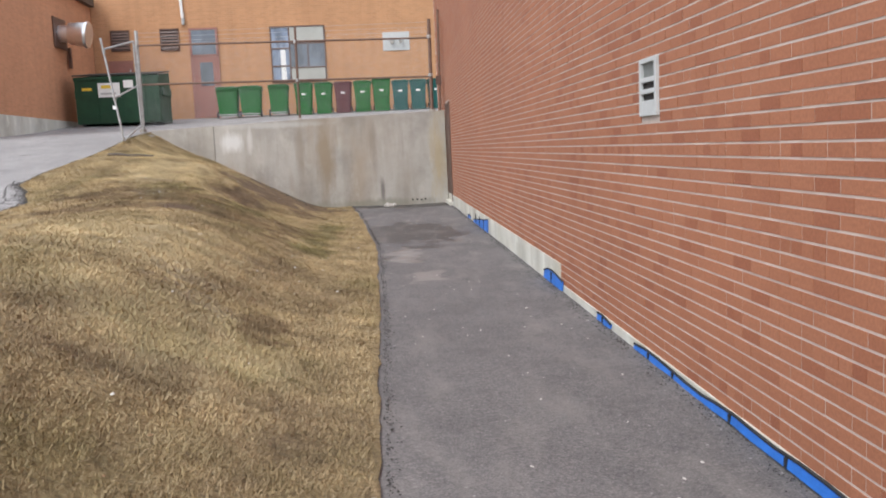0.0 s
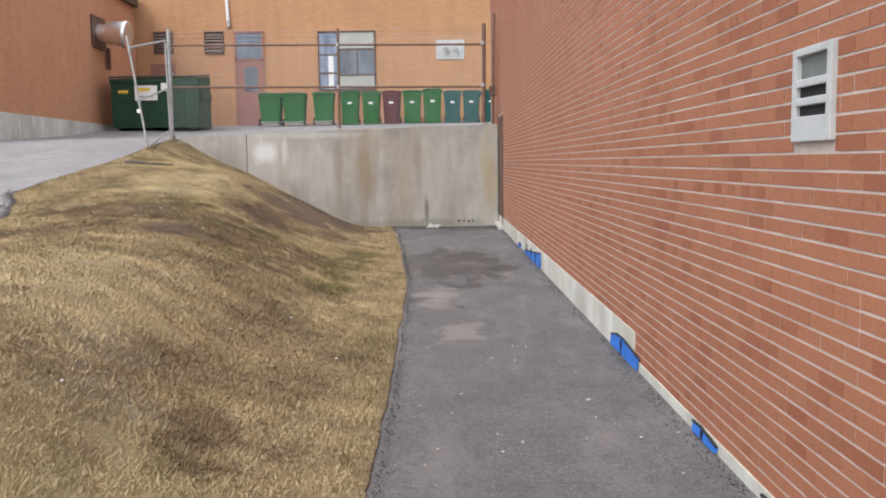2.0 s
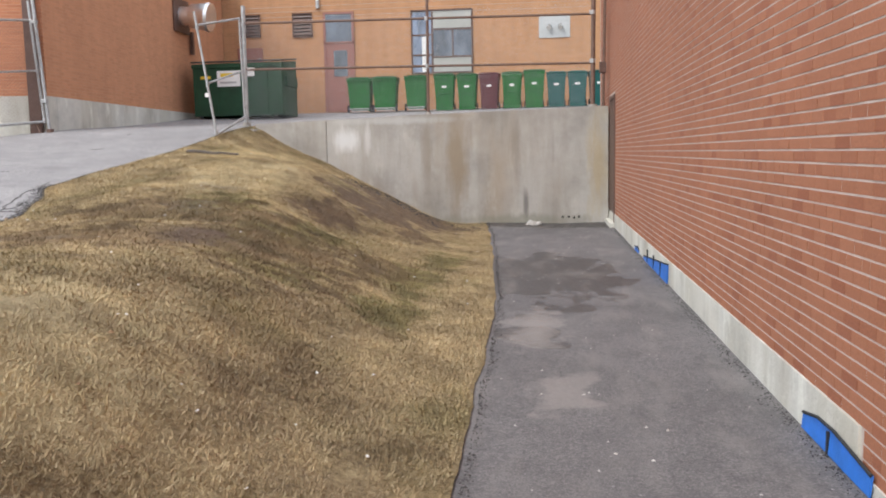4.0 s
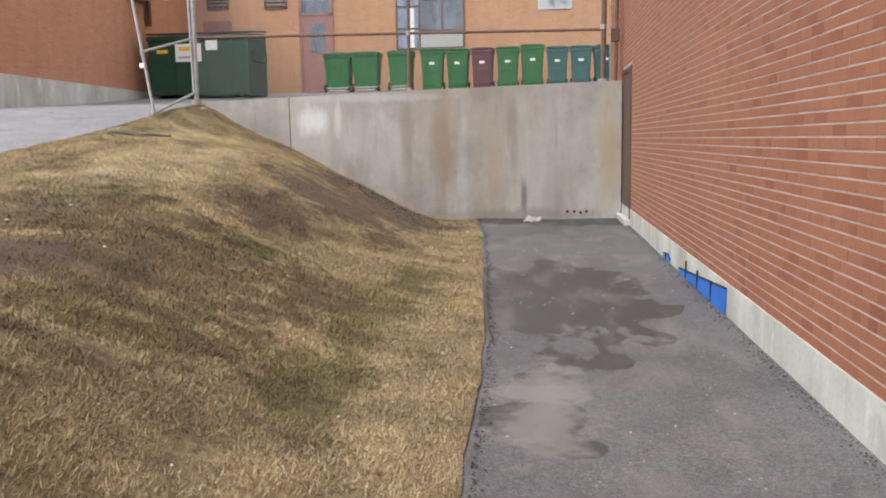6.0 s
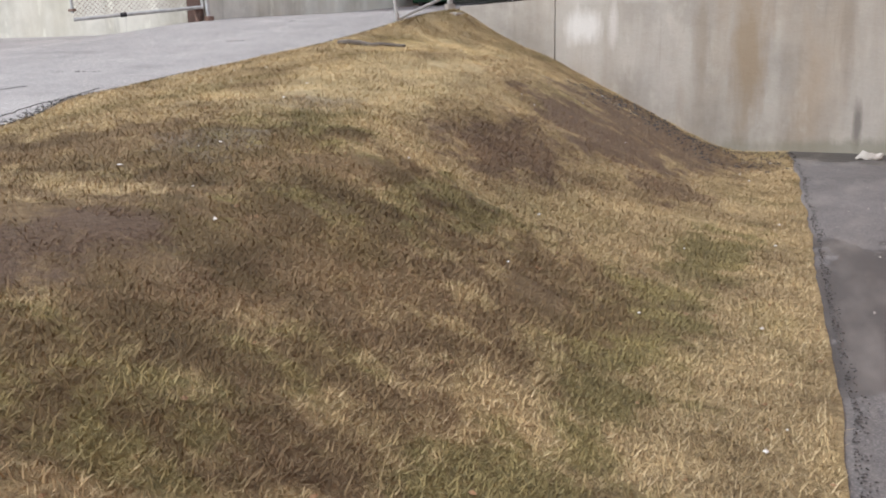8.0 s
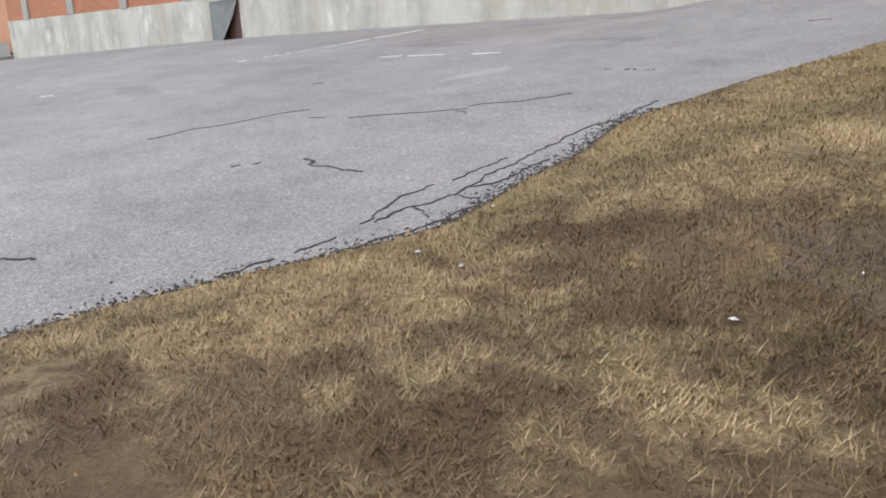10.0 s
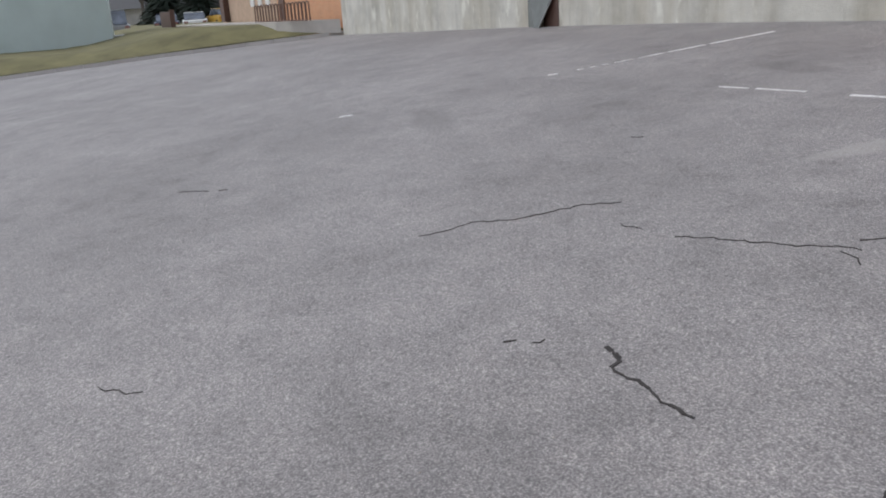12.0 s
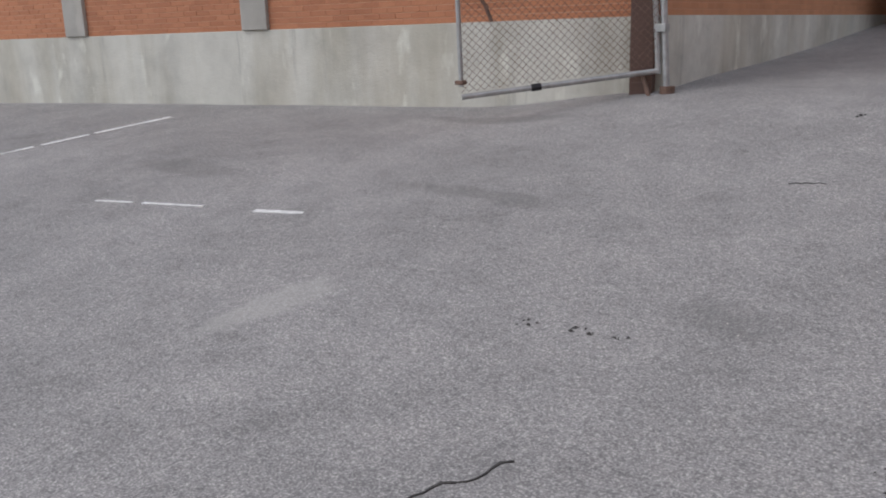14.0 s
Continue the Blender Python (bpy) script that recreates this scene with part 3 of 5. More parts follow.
yard = sheet("yard", [lambda y, u=u: -7.46 + u * (7.5 if y < 22 else 10.4) for u in [i / 12 for i in range(13)]], [19.5, 21, 21.99, 22.0, 23, 25, 27, 29.6],
             lambda x, y: drive_z(-9, y) + 0.05 * (x + 7.46) / 7.4, M_DRIVE, "asphalt service yard behind the retaining wall", "yard")
ground = structure("ground", one_box((-400, -300, -1.4), (300, 400, -0.5)), M_LAWN, "flat dull winter ground reaching the horizon", "ground")

# ---- brick wall along the path ----
WALL_TOP = 9.0
wall_east = structure("wall_east", box(one_box((0.0025, -14, 0.03), (0.35, 22.3, WALL_TOP)), (0.35, 21.9, 0.03), (3.0, 22.3, WALL_TOP)), M_MORTAR, "long orange-red brick wall with pale mortar beds", "wall")
foundation = structure("foundation_east", bmesh.new(), M_FOUND, "low stepped concrete footing under the brick wall", "foundation")
bm = bmesh.new()
box(bm, (-0.012, -14, -0.5), (0.3, 5.41, 0.055))
box(bm, (-0.012, 5.41, -0.5), (0.3, 22.3, 0.245))
bm.to_mesh(foundation.data)
bm.free()

# blue membrane showing under the footing
def membrane(y0, y1, drop, lift):
    bm = bmesh.new()
    n = max(3, int((y1 - y0) / 0.22))
    pts_lo = [(-0.03, y0 + (y1 - y0) * i / n, 0.0 + 0.012 * noise.noise((y0 + i, 0, 0))) for i in range(n + 1)]
    top = [lift * (1.05 - 0.85 * i / n) for i in range(n + 1)] if lift > 0.15 else [lift * (0.55 + 0.45 * math.sin(math.pi * (i + 0.5) / (n + 1))) + 0.03 * noise.noise((i * 1.7, y0, 3)) for i in range(n + 1)]
    pts_hi = [(-0.022, p[1], p[2] + t) for p, t in zip(pts_lo, top)]
    prism(bm, pts_lo + list(reversed(pts_hi)), (0.009, 0, 0))
    strip = tagged(new("membrane_strip"), "blue waterproofing membrane with black tar edge along wall base", "membrane")
    part("membrane", bm, M_BLUE, strip)
    bm = bmesh.new()
    for p, q in zip(pts_hi, pts_hi[1:]):
        tube(bm, Vector(p) + Vector((0.0, 0, 0)), Vector(q), 0.009, 5)
    part("tar_edge", bm, M_TAR, strip, "black tar bead")
    for k in range(max(1, int((y1 - y0) / 0.6))):
        y = y0 + (k + 0.9) * (y1 - y0) / (max(1, int((y1 - y0) / 0.6)) + 0.6)
        part("overlap_seam", one_box((-0.034, y - 0.008, 0.0), (-0.02, y + 0.012, lift * 0.85)), M_TAR, strip)


for y0, y1, lift in ((-9, -6.5, 0.06), (-1.6, 1.7, 0.055), (1.7, 2.9, 0.05), (3.5, 3.9, 0.06), (5.22, 6.15, 0.13), (11.0, 13.2, 0.20), (13.8, 14.3, 0.07)):
    membrane(y0, y1, 0.0, lift)

# vent block
vent = thing("wall_vent", "pale cast vent block with three dark slots in the brick wall", "vent")
bm = bmesh.new()
V0, V1, Z0, Z1 = 2.37, 2.705, 1.540, 1.892
box(bm, (-0.02, V0, Z0), (0.05, V0 + 0.04, Z1), 0.004)
box(bm, (-0.02, V1 - 0.04, Z0), (0.05, V1, Z1), 0.004)
for a, b in ((Z0, Z0 + 0.095), (Z0 + 0.135, Z0 + 0.165), (Z0 + 0.205, Z0 + 0.235), (Z1 - 0.03, Z1)):
    box(bm, (-0.02, V0 + 0.03, a), (0.05, V1 - 0.03, b), 0.004)
part("vent_frame", bm, M_VENT, vent)
# solid plates in near black and grey: the slots' shade put into colour
part("dark_cavity", one_box((-0.002, V0 + 0.02, Z0 + 0.05), (0.048, V1 - 0.02, Z0 + 0.22)), M_HOLE_SHADE, vent)
part("recess_back", one_box((0.001, V0 + 0.02, Z0 + 0.225), (0.046, V1 - 0.02, Z1 - 0.02)), M_FLAP_AND_RECESS, vent, "back of the tall top recess, coloured grey for its shade")

# brown steel door in the brick wall beside the retaining wall
door_e = thing("door_1", "dark brown painted steel door recessed in the brick wall", "door", kind="structure")
part("door_leaf", one_box((-0.010, 18.16, 0.10), (0.02, 19.33, 2.42), 0.005), M_BROWN, door_e)
part("frame_side", one_box((-0.022, 18.06, 0.06), (0.03, 18.16, 2.50), 0.004), M_BROWN, door_e)
part("frame_head", one_box((-0.022, 18.16, 2.42), (0.03, 19.34, 2.50), 0.004), M_BROWN, door_e)
part("sill", one_box((-0.10, 18.0, -0.02), (0.0, 19.33, 0.075), 0.01), M_FOUND, door_e, "cracked concrete sill")

# ---- retaining wall ----
rwall = thing("retaining_wall", "tall weathered grey concrete retaining wall with rusty streaks", "retaining wall", kind="structure")


def rw_top(x):
    return lerp_table(-x, [(0, 2.345), (3.7, 2.264), (5.87, 2.19), (7.42, 2.14)])


def rw_piece(x0, x1):
    bm = bmesh.new()
    n = 10
    xs = [x0 + (x1 - x0) * i / n for i in range(n + 1)]
    out = [(x, RW_Y, -0.4) for x in (x0, x1)] + [(x, RW_Y, rw_top(x) + 0.012 * noise.noise((x * 3, 0, 1))) for x in reversed(xs)]
    prism(bm, out, (0, 0.30, 0))
    return bm


part("wall_panel", rw_piece(-5.87, -0.03), M_RETAIN, rwall)
part("wall_panel", rw_piece(-7.42, -5.885), M_RETAIN, rwall)
part("cap_block", one_box((-7.95, RW_Y - 0.42, 1.86), (-7.30, RW_Y - 0.002, 2.03), 0.02), M_RETAIN, rwall, "broken end block")
for k in range(6):
    part("corner_scale", one_box((-0.06 - 0.01 * (k % 2), RW_Y - 0.012, 0.12 + 0.36 * k), (-0.025, RW_Y + 0.01, 0.40 + 0.36 * k), 0.006), M_RETAIN, rwall)


# ---- chain-link ----
def link_mesh(a, b, z0a, z1a, z0b, z1b, step=0.075, r=0.0022):
    """Woven wire between two posts: crossing thin wires clipped to the panel."""
    bm = bmesh.new()
    a, b = Vector(a), Vector(b)
    length = (b - a).length
    height = z1a - z0a
    n = int((length + height) / step)
    for sign in (1, -1):
        for i in range(-int(height / step) - 1, int(length / step) + int(height / step) + 2):
            u0 = i * step
            p = []
            for v in (0.0, height):
                p.append((u0 + sign * v, v))
            (ua, va), (ub, vb) = p
            if max(ua, ub) < 0 or min(ua, ub) > length:
                continue

            def clip(u, v, u2, v2):
                if u < 0:
                    k = (0 - u) / (u2 - u)
                    u, v = 0, v + (v2 - v) * k
                if u > length:
                    k = (length - u) / (u2 - u)
                    u, v = length, v + (v2 - v) * k
                return u, v
            c, d = clip(ua, va, ub, vb), clip(ub, vb, ua, va)
            q = []
            for u, v in (c, d):
                k = u / length
                w = a.lerp(b, k)
                q.append(Vector((w.x, w.y, z0a + (z0b - z0a) * k + v)))
            if (q[1] - q[0]).length > 0.05:
                tube(bm, q[0], q[1], r, 3)
    return bm


FY = RW_Y + 0.12
fence = thing("chain_link_fence", "rusty chain-link fence with barbed strands on the retaining wall", "fence")
FPOSTS = (-7.64, -3.72, -0.34)
for x, r, top in zip(FPOSTS, (0.045, 0.03, 0.045), (4.62, 4.60, 4.66)):
    z = rw_top(x)
    p = part("post", one_tube((x, FY, z - 0.05), (x + 0.02, FY, top), r, 12), M_GALV if x < -7 else M_RUST, fence, "weathered steel post")
    part("post_foot", one_tube((x, FY, z - 0.04), (x, FY, z + 0.05), r * 1.9, 12), M_RETAIN, fence)
    for zz in (3.26, 4.22):
        part("clamp", one_tube((x, FY, zz - 0.04), (x, FY, zz + 0.04), r * 1.35, 12), M_GALV, fence)
for za, zb in ((4.26, 4.19), (3.30, 3.22)):
    part("rail", one_tube((FPOSTS[0], FY, za), (FPOSTS[2], FY, zb), 0.024, 10), M_RUST, fence, "rusty horizontal pipe rail")
for k in range(3):
    part("barbed_strand", one_tube((FPOSTS[0], FY, 4.36 + 0.1 * k), (FPOSTS[2], FY, 4.34 + 0.12 * k), 0.003, 4), M_GALV, fence)
part("wire_mesh", link_mesh((FPOSTS[0], FY, 0), (FPOSTS[2], FY, 0), 2.16, 4.26, 2.36, 4.19, 0.075, 0.0011), M_GALV, fence, "woven diamond wire mesh")

# leaning gate leaf by the corner post
gate_r = thing("chain_link_gate", "bent galvanised gate leaf leaning open at the corner post", "gate")
G0, G1 = Vector((-7.66, FY - 0.05, 2.31)), Vector((-7.55, 17.49, 1.89))
T0, T1 = Vector((-7.69, FY - 0.05, 4.36)), Vector((-7.84, 17.49, 3.95))
for name, p, q, r in (("bottom_rail", G0, G1, 0.024), ("top_rail", T0, T1, 0.022), ("stile", G1, T1 + Vector((-0.04, 0, 0.25)), 0.024),
                      ("middle_rail", G0.lerp(T0, 0.47), G1.lerp(T1, 0.47), 0.02), ("hinge_stile", G0, T0, 0.024)):
    part(name, one_tube(p, q, r, 10), M_GALV, gate_r)
for k in (0.02, 0.46, 0.98):
    part("elbow", one_tube(G1.lerp(T1, k) - Vector((0, 0, 0.04)), G1.lerp(T1, k) + Vector((0, 0, 0.04)), 0.034, 10), M_GALV, gate_r)
bm = bmesh.new()
box(bm, (-7.73, 17.452, 2.60), (-7.65, 17.466, 2.68), 0.004)
part("reflector", bm, M_WHITE, gate_r, "small white plate")

# ---- yard things ----
yz = lambda x, y: drive_z(-9, y) + 0.05 * (x + 7.46) / 7.4 if x > -7.46 else drive_z(x, y)


def wheelie_bin(mat, lid_mat, label, m, h=1.08, w=0.62, back=False):
    root = thing("wheelie_bin", label, "wheelie bin", m, "row of wheelie bins")
    d = 0.68
    bm = bmesh.new()
    b, t = w * 0.41, w * 0.5
    zb, zt = 0.07, h - 0.06
    lo = [(-b, -d * 0.36, zb), (b, -d * 0.36, zb), (b, d * 0.40, zb), (-b, d * 0.40, zb)]
    hi = [(-t, -d * 0.5, zt), (t, -d * 0.5, zt), (t, d * 0.5, zt), (-t, d * 0.5, zt)]
    vl, vh = [bm.verts.new(p) for p in lo], [bm.verts.new(p) for p in hi]
    bm.faces.new(list(reversed(vl)))
    bm.faces.new(vh)
    for i in range(4):
        bm.faces.new((vl[i], vl[(i + 1) % 4], vh[(i + 1) % 4], vh[i]))
    bmesh.ops.bevel(bm, geom=list(bm.edges), offset=0.03, segments=2, affect="EDGES")
    part("body", bm, mat, root)
    part("rim", one_box((-t - 0.015, -d * 0.5 - 0.015, zt - 0.09), (t + 0.015, d * 0.5 + 0.015, zt - 0.02), 0.012), mat, root)
    bm = one_box((-t - 0.02, -d * 0.5 - 0.03, zt), (t + 0.02, d * 0.5 + 0.03, zt + 0.035), 0.014)
    box(bm, (-t * 0.8, -d * 0.42, zt + 0.03), (t * 0.8, d * 0.42, zt + 0.06), 0.014)
    part("lid", bm, lid_mat, root)
    if back:
        for s in (-1, 1):
            wheel = part("wheel", one_tube((s * (b + 0.02), -d * 0.36, 0.115), (s * (b + 0.07), -d * 0.36, 0.115), 0.115, 16), M_TYRE, root)
            part("hub", one_tube((s * (b + 0.015), -d * 0.36, 0.115), (s * (b + 0.078), -d * 0.36, 0.115), 0.05, 10), M_GALV, wheel)
        part("axle", one_tube((-b, -d * 0.36 - 0.03, 0.115), (b, -d * 0.36 - 0.03, 0.115), 0.014, 8), M_GALV, root)
        part("handle", one_tube((-t * 0.8, -d * 0.5 - 0.06, zt - 0.02), (t * 0.8, -d * 0.5 - 0.06, zt - 0.02), 0.016, 8), mat, root)
        part("step_bar", one_box((-b * 0.8, -d * 0.36 - 0.05, 0.04), (b * 0.8, -d * 0.36 - 0.02, 0.07)), M_GALV, root)
    else:
        part("label_plate", one_box((-0.07, -d * 0.455 - 0.012, h * 0.60), (0.07, -d * 0.455 + 0.02, h * 0.66)), M_WHITE, root, "pale printed label")
        part("grip_bar", one_box((-w * 0.26, -d * 0.43 - 0.012, h * 0.42), (w * 0.26, -d * 0.40, h * 0.45), 0.008), lid_mat, root)
        part("grip_slot", one_box((-w * 0.22, -d * 0.475 - 0.01, h * 0.78), (w * 0.22, -d * 0.44, h * 0.84), 0.008), lid_mat, root)
        for s in (-1, 1):
            part("panel_rib", one_box((s * w * 0.30 - 0.012, -d * 0.44 - 0.012, h * 0.25), (s * w * 0.30 + 0.012, -d * 0.40, h * 0.85), 0.006), mat, root)
            part("wheel", one_tube((s * (b + 0.01), d * 0.36, 0.11), (s * (b + 0.05), d * 0.36, 0.11), 0.11, 14), M_TYRE, root)
        part("foot", one_box((-b, -d * 0.34, 0.0), (b, -d * 0.1, 0.08)), mat, root)
    return root


BIN_Y = 28.0
GREEN = "bright green plastic wheelie bin with closed lid"
for x, mat, lid, label, turned, h, w in (
        (-6.95, M_BINGREEN, M_BINLID, "bright green plastic wheelie bin turned wheels outward", True, 1.08, 0.74),
        (-6.16, M_BINGREEN, M_BINLID, "bright green plastic wheelie bin turned wheels outward", True, 1.08, 0.76),
        (-5.19, M_BINGREEN, M_BINLID, "bright green plastic wheelie bin turned wheels outward", True, 1.08, 0.68),
        (-4.32, M_BINGREEN, M_BINLID, GREEN, False, 1.10, 0.62),
        (-3.62, M_BINGREEN, M_BINLID, GREEN, False, 1.08, 0.60),
        (-2.94, M_BINMAROON, M_BINMAROON, "dark maroon plastic wheelie bin among green ones", False, 1.08, 0.58),
        (-2.26, M_BINGREEN, M_BINLID, GREEN, False, 1.08, 0.60),
        (-1.60, M_BINGREEN, M_BINLID, GREEN, False, 1.12, 0.62),
        (-0.93, M_BINTEAL, M_BINTEAL, "teal plastic wheelie bin with closed lid", False, 1.04, 0.57),
        (-0.30, M_BINTEAL, M_BINTEAL, "teal plastic wheelie bin with closed lid", False, 1.04, 0.57),
        (0.33, M_BINTEAL, M_BINTEAL, "teal plastic wheelie bin half hidden by the wall corner", False, 1.04, 0.57)):
    wheelie_bin(mat, lid, label, pose(x, BIN_Y, yz(x, BIN_Y), 0, 0, 2 * math.sin(x * 7)), h, w, turned)


def dumpster():
    m = pose(-9.95, 26.1, yz(-9.7, 26.0) - 0.01, 0, 0, 0)
    root = thing("dumpster", "dark green steel dumpster with black lids and white sticker", "dumpster", m)
    w, d, h = 2.62, 1.45, 1.70
    bm = bmesh.new()
    out = [(-w / 2, 0, 0.06), (-w / 2, -d / 2 - 0.05, h * 0.88), (-w / 2, d / 2, h), (-w / 2, d / 2, 0.06)]
    out = [(-w / 2, -d / 2, 0.06), (-w / 2, -d / 2, h * 0.9), (-w / 2, d / 2, h), (-w / 2, d / 2, 0.06)]
    prism(bm, out, (w, 0, 0))
    bmesh.ops.bevel(bm, geom=list(bm.edges), offset=0.015, segments=1, affect="EDGES")
    part("body", bm, M_DUMP, root)
    for s in (-1, 1):
        bm = one_box((min(0, s * w / 2) + (0.01 if s > 0 else -0.03), -d / 2 - 0.06, h * 0.9), (max(0, s * w / 2) + (0.03 if s > 0 else -0.01), d / 2, h * 0.9 + 0.045), 0.012)
        lid = part("lid", bm, M_DUMPLID, root, "black plastic lid")
        lid.matrix_basis = Matrix.Translation((0, 0, 0.03)) @ Matrix.Translation((0, -d / 2, h * 0.9)) @ Matrix.Rotation(math.atan2(h * 0.1, d), 4, "X") @ Matrix.Translation((0, d / 2, -h * 0.9))
        part("fork_pocket", one_box((s * w / 2, -d * 0.35, h * 0.52), (s * (w / 2 + 0.09), d * 0.35, h * 0.68), 0.012), M_DUMP, root)
        part("runner", one_box((s * w * 0.42 - 0.05, -d / 2, 0), (s * w * 0.42 + 0.05, d / 2, 0.07)), M_TYRE, root)
    part("top_rim", one_box((-w / 2 - 0.02, -d / 2 - 0.035, h * 0.83), (w / 2 + 0.02, -d / 2, h * 0.9), 0.01), M_DUMP, root)
    for x in (-0.62, 0.18, 0.86):
        part("stiffener", one_box((x - 0.03, -d / 2 - 0.025, 0.08), (x + 0.03, -d / 2, h * 0.83), 0.006), M_DUMP, root)
    part("side_post", one_box((w / 2 - 0.10, -d / 2 - 0.04, 0.06), (w / 2, -d / 2, h * 0.9), 0.01), M_DUMP, root)
    sticker = part("sticker", one_box((-0.58, -d / 2 - 0.032, h * 0.52), (0.10, -d / 2 - 0.026, h * 0.78)), M_WHITE, root, "torn white sticker")
    part("printed_bar", one_box((-0.48, -d / 2 - 0.036, h * 0.68), (-0.12, -d / 2 - 0.033, h * 0.74)), M_YELLOW, sticker)
    part("printed_bar", one_box((-0.50, -d / 2 - 0.036, h * 0.57), (-0.02, -d / 2 - 0.033, h * 0.60)), M_GALV, sticker)
    part("sticker", one_box((0.22, -d / 2 - 0.032, h * 0.68), (0.52, -d / 2 - 0.026, h * 0.82)), M_WHITE, root, "torn white sticker")
    part("warning_label", one_box((-1.08, -d / 2 - 0.012, h * 0.65), (-0.78, -d / 2 - 0.006, h * 0.70)), M_YELLOW, root, "yellow warning label")


dumpster()

# ---- rear building ----
RY = 29.45
rear = structure("wall_north", one_box((-13, RY, 1.5), (3.0, RY + 0.4, 10.6)), M_REAR, "orange painted brick rear wall of the building", "wall")


def framed_window(name, x0, x1, z0, z1, frame_mat, glass, label, mullions=(), rails=(), fw=0.06, y=RY):
    root = thing(name, label, "window", kind="structure")
    fr = part("window_frame", box(box(box(box(bmesh.new(), (x0, y - 0.05, z0), (x0 + fw, y - 0.004, z1), 0.004), (x1 - fw, y - 0.05, z0), (x1, y - 0.004, z1), 0.004),
              (x0, y - 0.05, z0), (x1, y - 0.004, z0 + fw), 0.004), (x0, y - 0.05, z1 - fw), (x1, y - 0.004, z1), 0.004), frame_mat, root)
    for m in mullions:
        part("mullion", one_box((m - fw / 2, y - 0.045, z0 + fw), (m + fw / 2, y - 0.004, z1 - fw)), frame_mat, root)
    for a, b, z in rails:
        part("rail", one_box((a, y - 0.042, z - fw / 2), (b, y - 0.004, z + fw / 2)), frame_mat, root)
    xs = [x0 + fw / 2] + list(mullions) + [x1 - fw / 2]
    for a, b, mat in zip(xs, xs[1:], glass):
        part("pane", one_box((a + fw / 2, y - 0.018, z0 + fw), (b - fw / 2, y - 0.006, z1 - fw)), mat, root)
    return root


for i, (x0, x1) in enumerate(((-8.98, -7.22), (-5.63, -3.87), (-2.28, -0.52))):
    framed_window("window_%d" % (i + 1), x0, x1, 7.80, 9.1, M_WHITE, (M_GLASS, M_GLASSBLUE), "white-framed sliding window with two panes in the orange wall", ((x0 + x1) / 2,), (), 0.07)
big = framed_window("window_4", -5.55, -3.55, 4.02, 6.05, M_BROWN, (M_GLASSBLUE, M_GLASS), "large brown-framed window with curtain and grey panels", (-4.86,),
                    ((-5.5, -4.86, 5.25), (-4.86, -3.6, 5.42), (-4.86, -3.6, 4.55), (-5.5, -4.86, 4.62)), 0.05)
part("panel", one_box((-4.83, RY - 0.026, 4.08), (-3.61, RY - 0.02, 4.52)), M_PANELGREY, big, "grey lower panel")
part("panel", one_box((-4.83, RY - 0.026, 5.46), (-3.61, RY - 0.02, 5.99)), M_PANELGREY, big, "grey upper panel")
part("mullion", one_box((-4.22, RY - 0.04, 4.58), (-4.18, RY - 0.004, 5.39)), M_BROWN, big)
part("curtain", one_box((-5.20, RY - 0.024, 4.08), (-5.02, RY - 0.019, 5.2)), M_WHITE, big, "pale curtain edge")

door = thing("door_2", "faded plum door with glazed panel and dark transom", "door", kind="structure")
part("transom", one_box((-8.36, RY - 0.03, 5.14), (-7.50, RY - 0.004, 6.02)), M_GLASS, door, "dark glass transom")
part("door_leaf", one_box((-8.36, RY - 0.03, 2.88), (-7.50, RY - 0.004, 5.08), 0.004), M_DOOR, door)
part("door_glass", one_box((-8.12, RY - 0.037, 4.02), (-7.66, RY - 0.031, 4.86)), M_GLASS, door, "dark glass panel")
part("frame_head", one_box((-8.44, RY - 0.05, 6.02), (-7.42, RY - 0.004, 6.09)), M_DOOR, door)
part("frame_bar", one_box((-8.44, RY - 0.05, 5.08), (-7.42, RY - 0.004, 5.14)), M_DOOR, door)
for x in (-8.44, -7.50):
    part("frame_side", one_box((x, RY - 0.05, 2.82), (x + 0.08, RY - 0.004, 6.02)), M_DOOR, door)
part("door_handle", one_tube((-7.60, RY - 0.09, 3.85), (-7.60, RY - 0.09, 4.0), 0.014, 8), M_GALV, door)


def louvre(x0, x1, z0, z1):
    root = thing("louvre_vent", "dark brown slatted louvre vent in the orange wall", "vent")
    # plate coloured near black for the shade behind the slats
    part("backing", one_box((x0 + 0.03, RY - 0.012, z0 + 0.03), (x1 - 0.03, RY - 0.003, z1 - 0.03)), M_HOLE_SHADE, root)
    part("frame", box(box(box(box(bmesh.new(), (x0, RY - 0.05, z0), (x0 + 0.05, RY - 0.003, z1)), (x1 - 0.05, RY - 0.05, z0), (x1, RY - 0.003, z1)),
         (x0, RY - 0.05, z0), (x1, RY - 0.003, z0 + 0.05)), (x0, RY - 0.05, z1 - 0.05), (x1, RY - 0.003, z1)), M_BROWN, root)
    n = 6
    for k in range(n):
        z = z0 + 0.08 + k * (z1 - z0 - 0.12) / n
        bm = prism(bmesh.new(), [(x0 + 0.05, RY - 0.05, z), (x0 + 0.05, RY - 0.04, z), (x0 + 0.05, RY - 0.012, z + 0.07), (x0 + 0.05, RY - 0.022, z + 0.07)], (x1 - x0 - 0.1, 0, 0))
        part("slat", bm, M_BROWN, root)


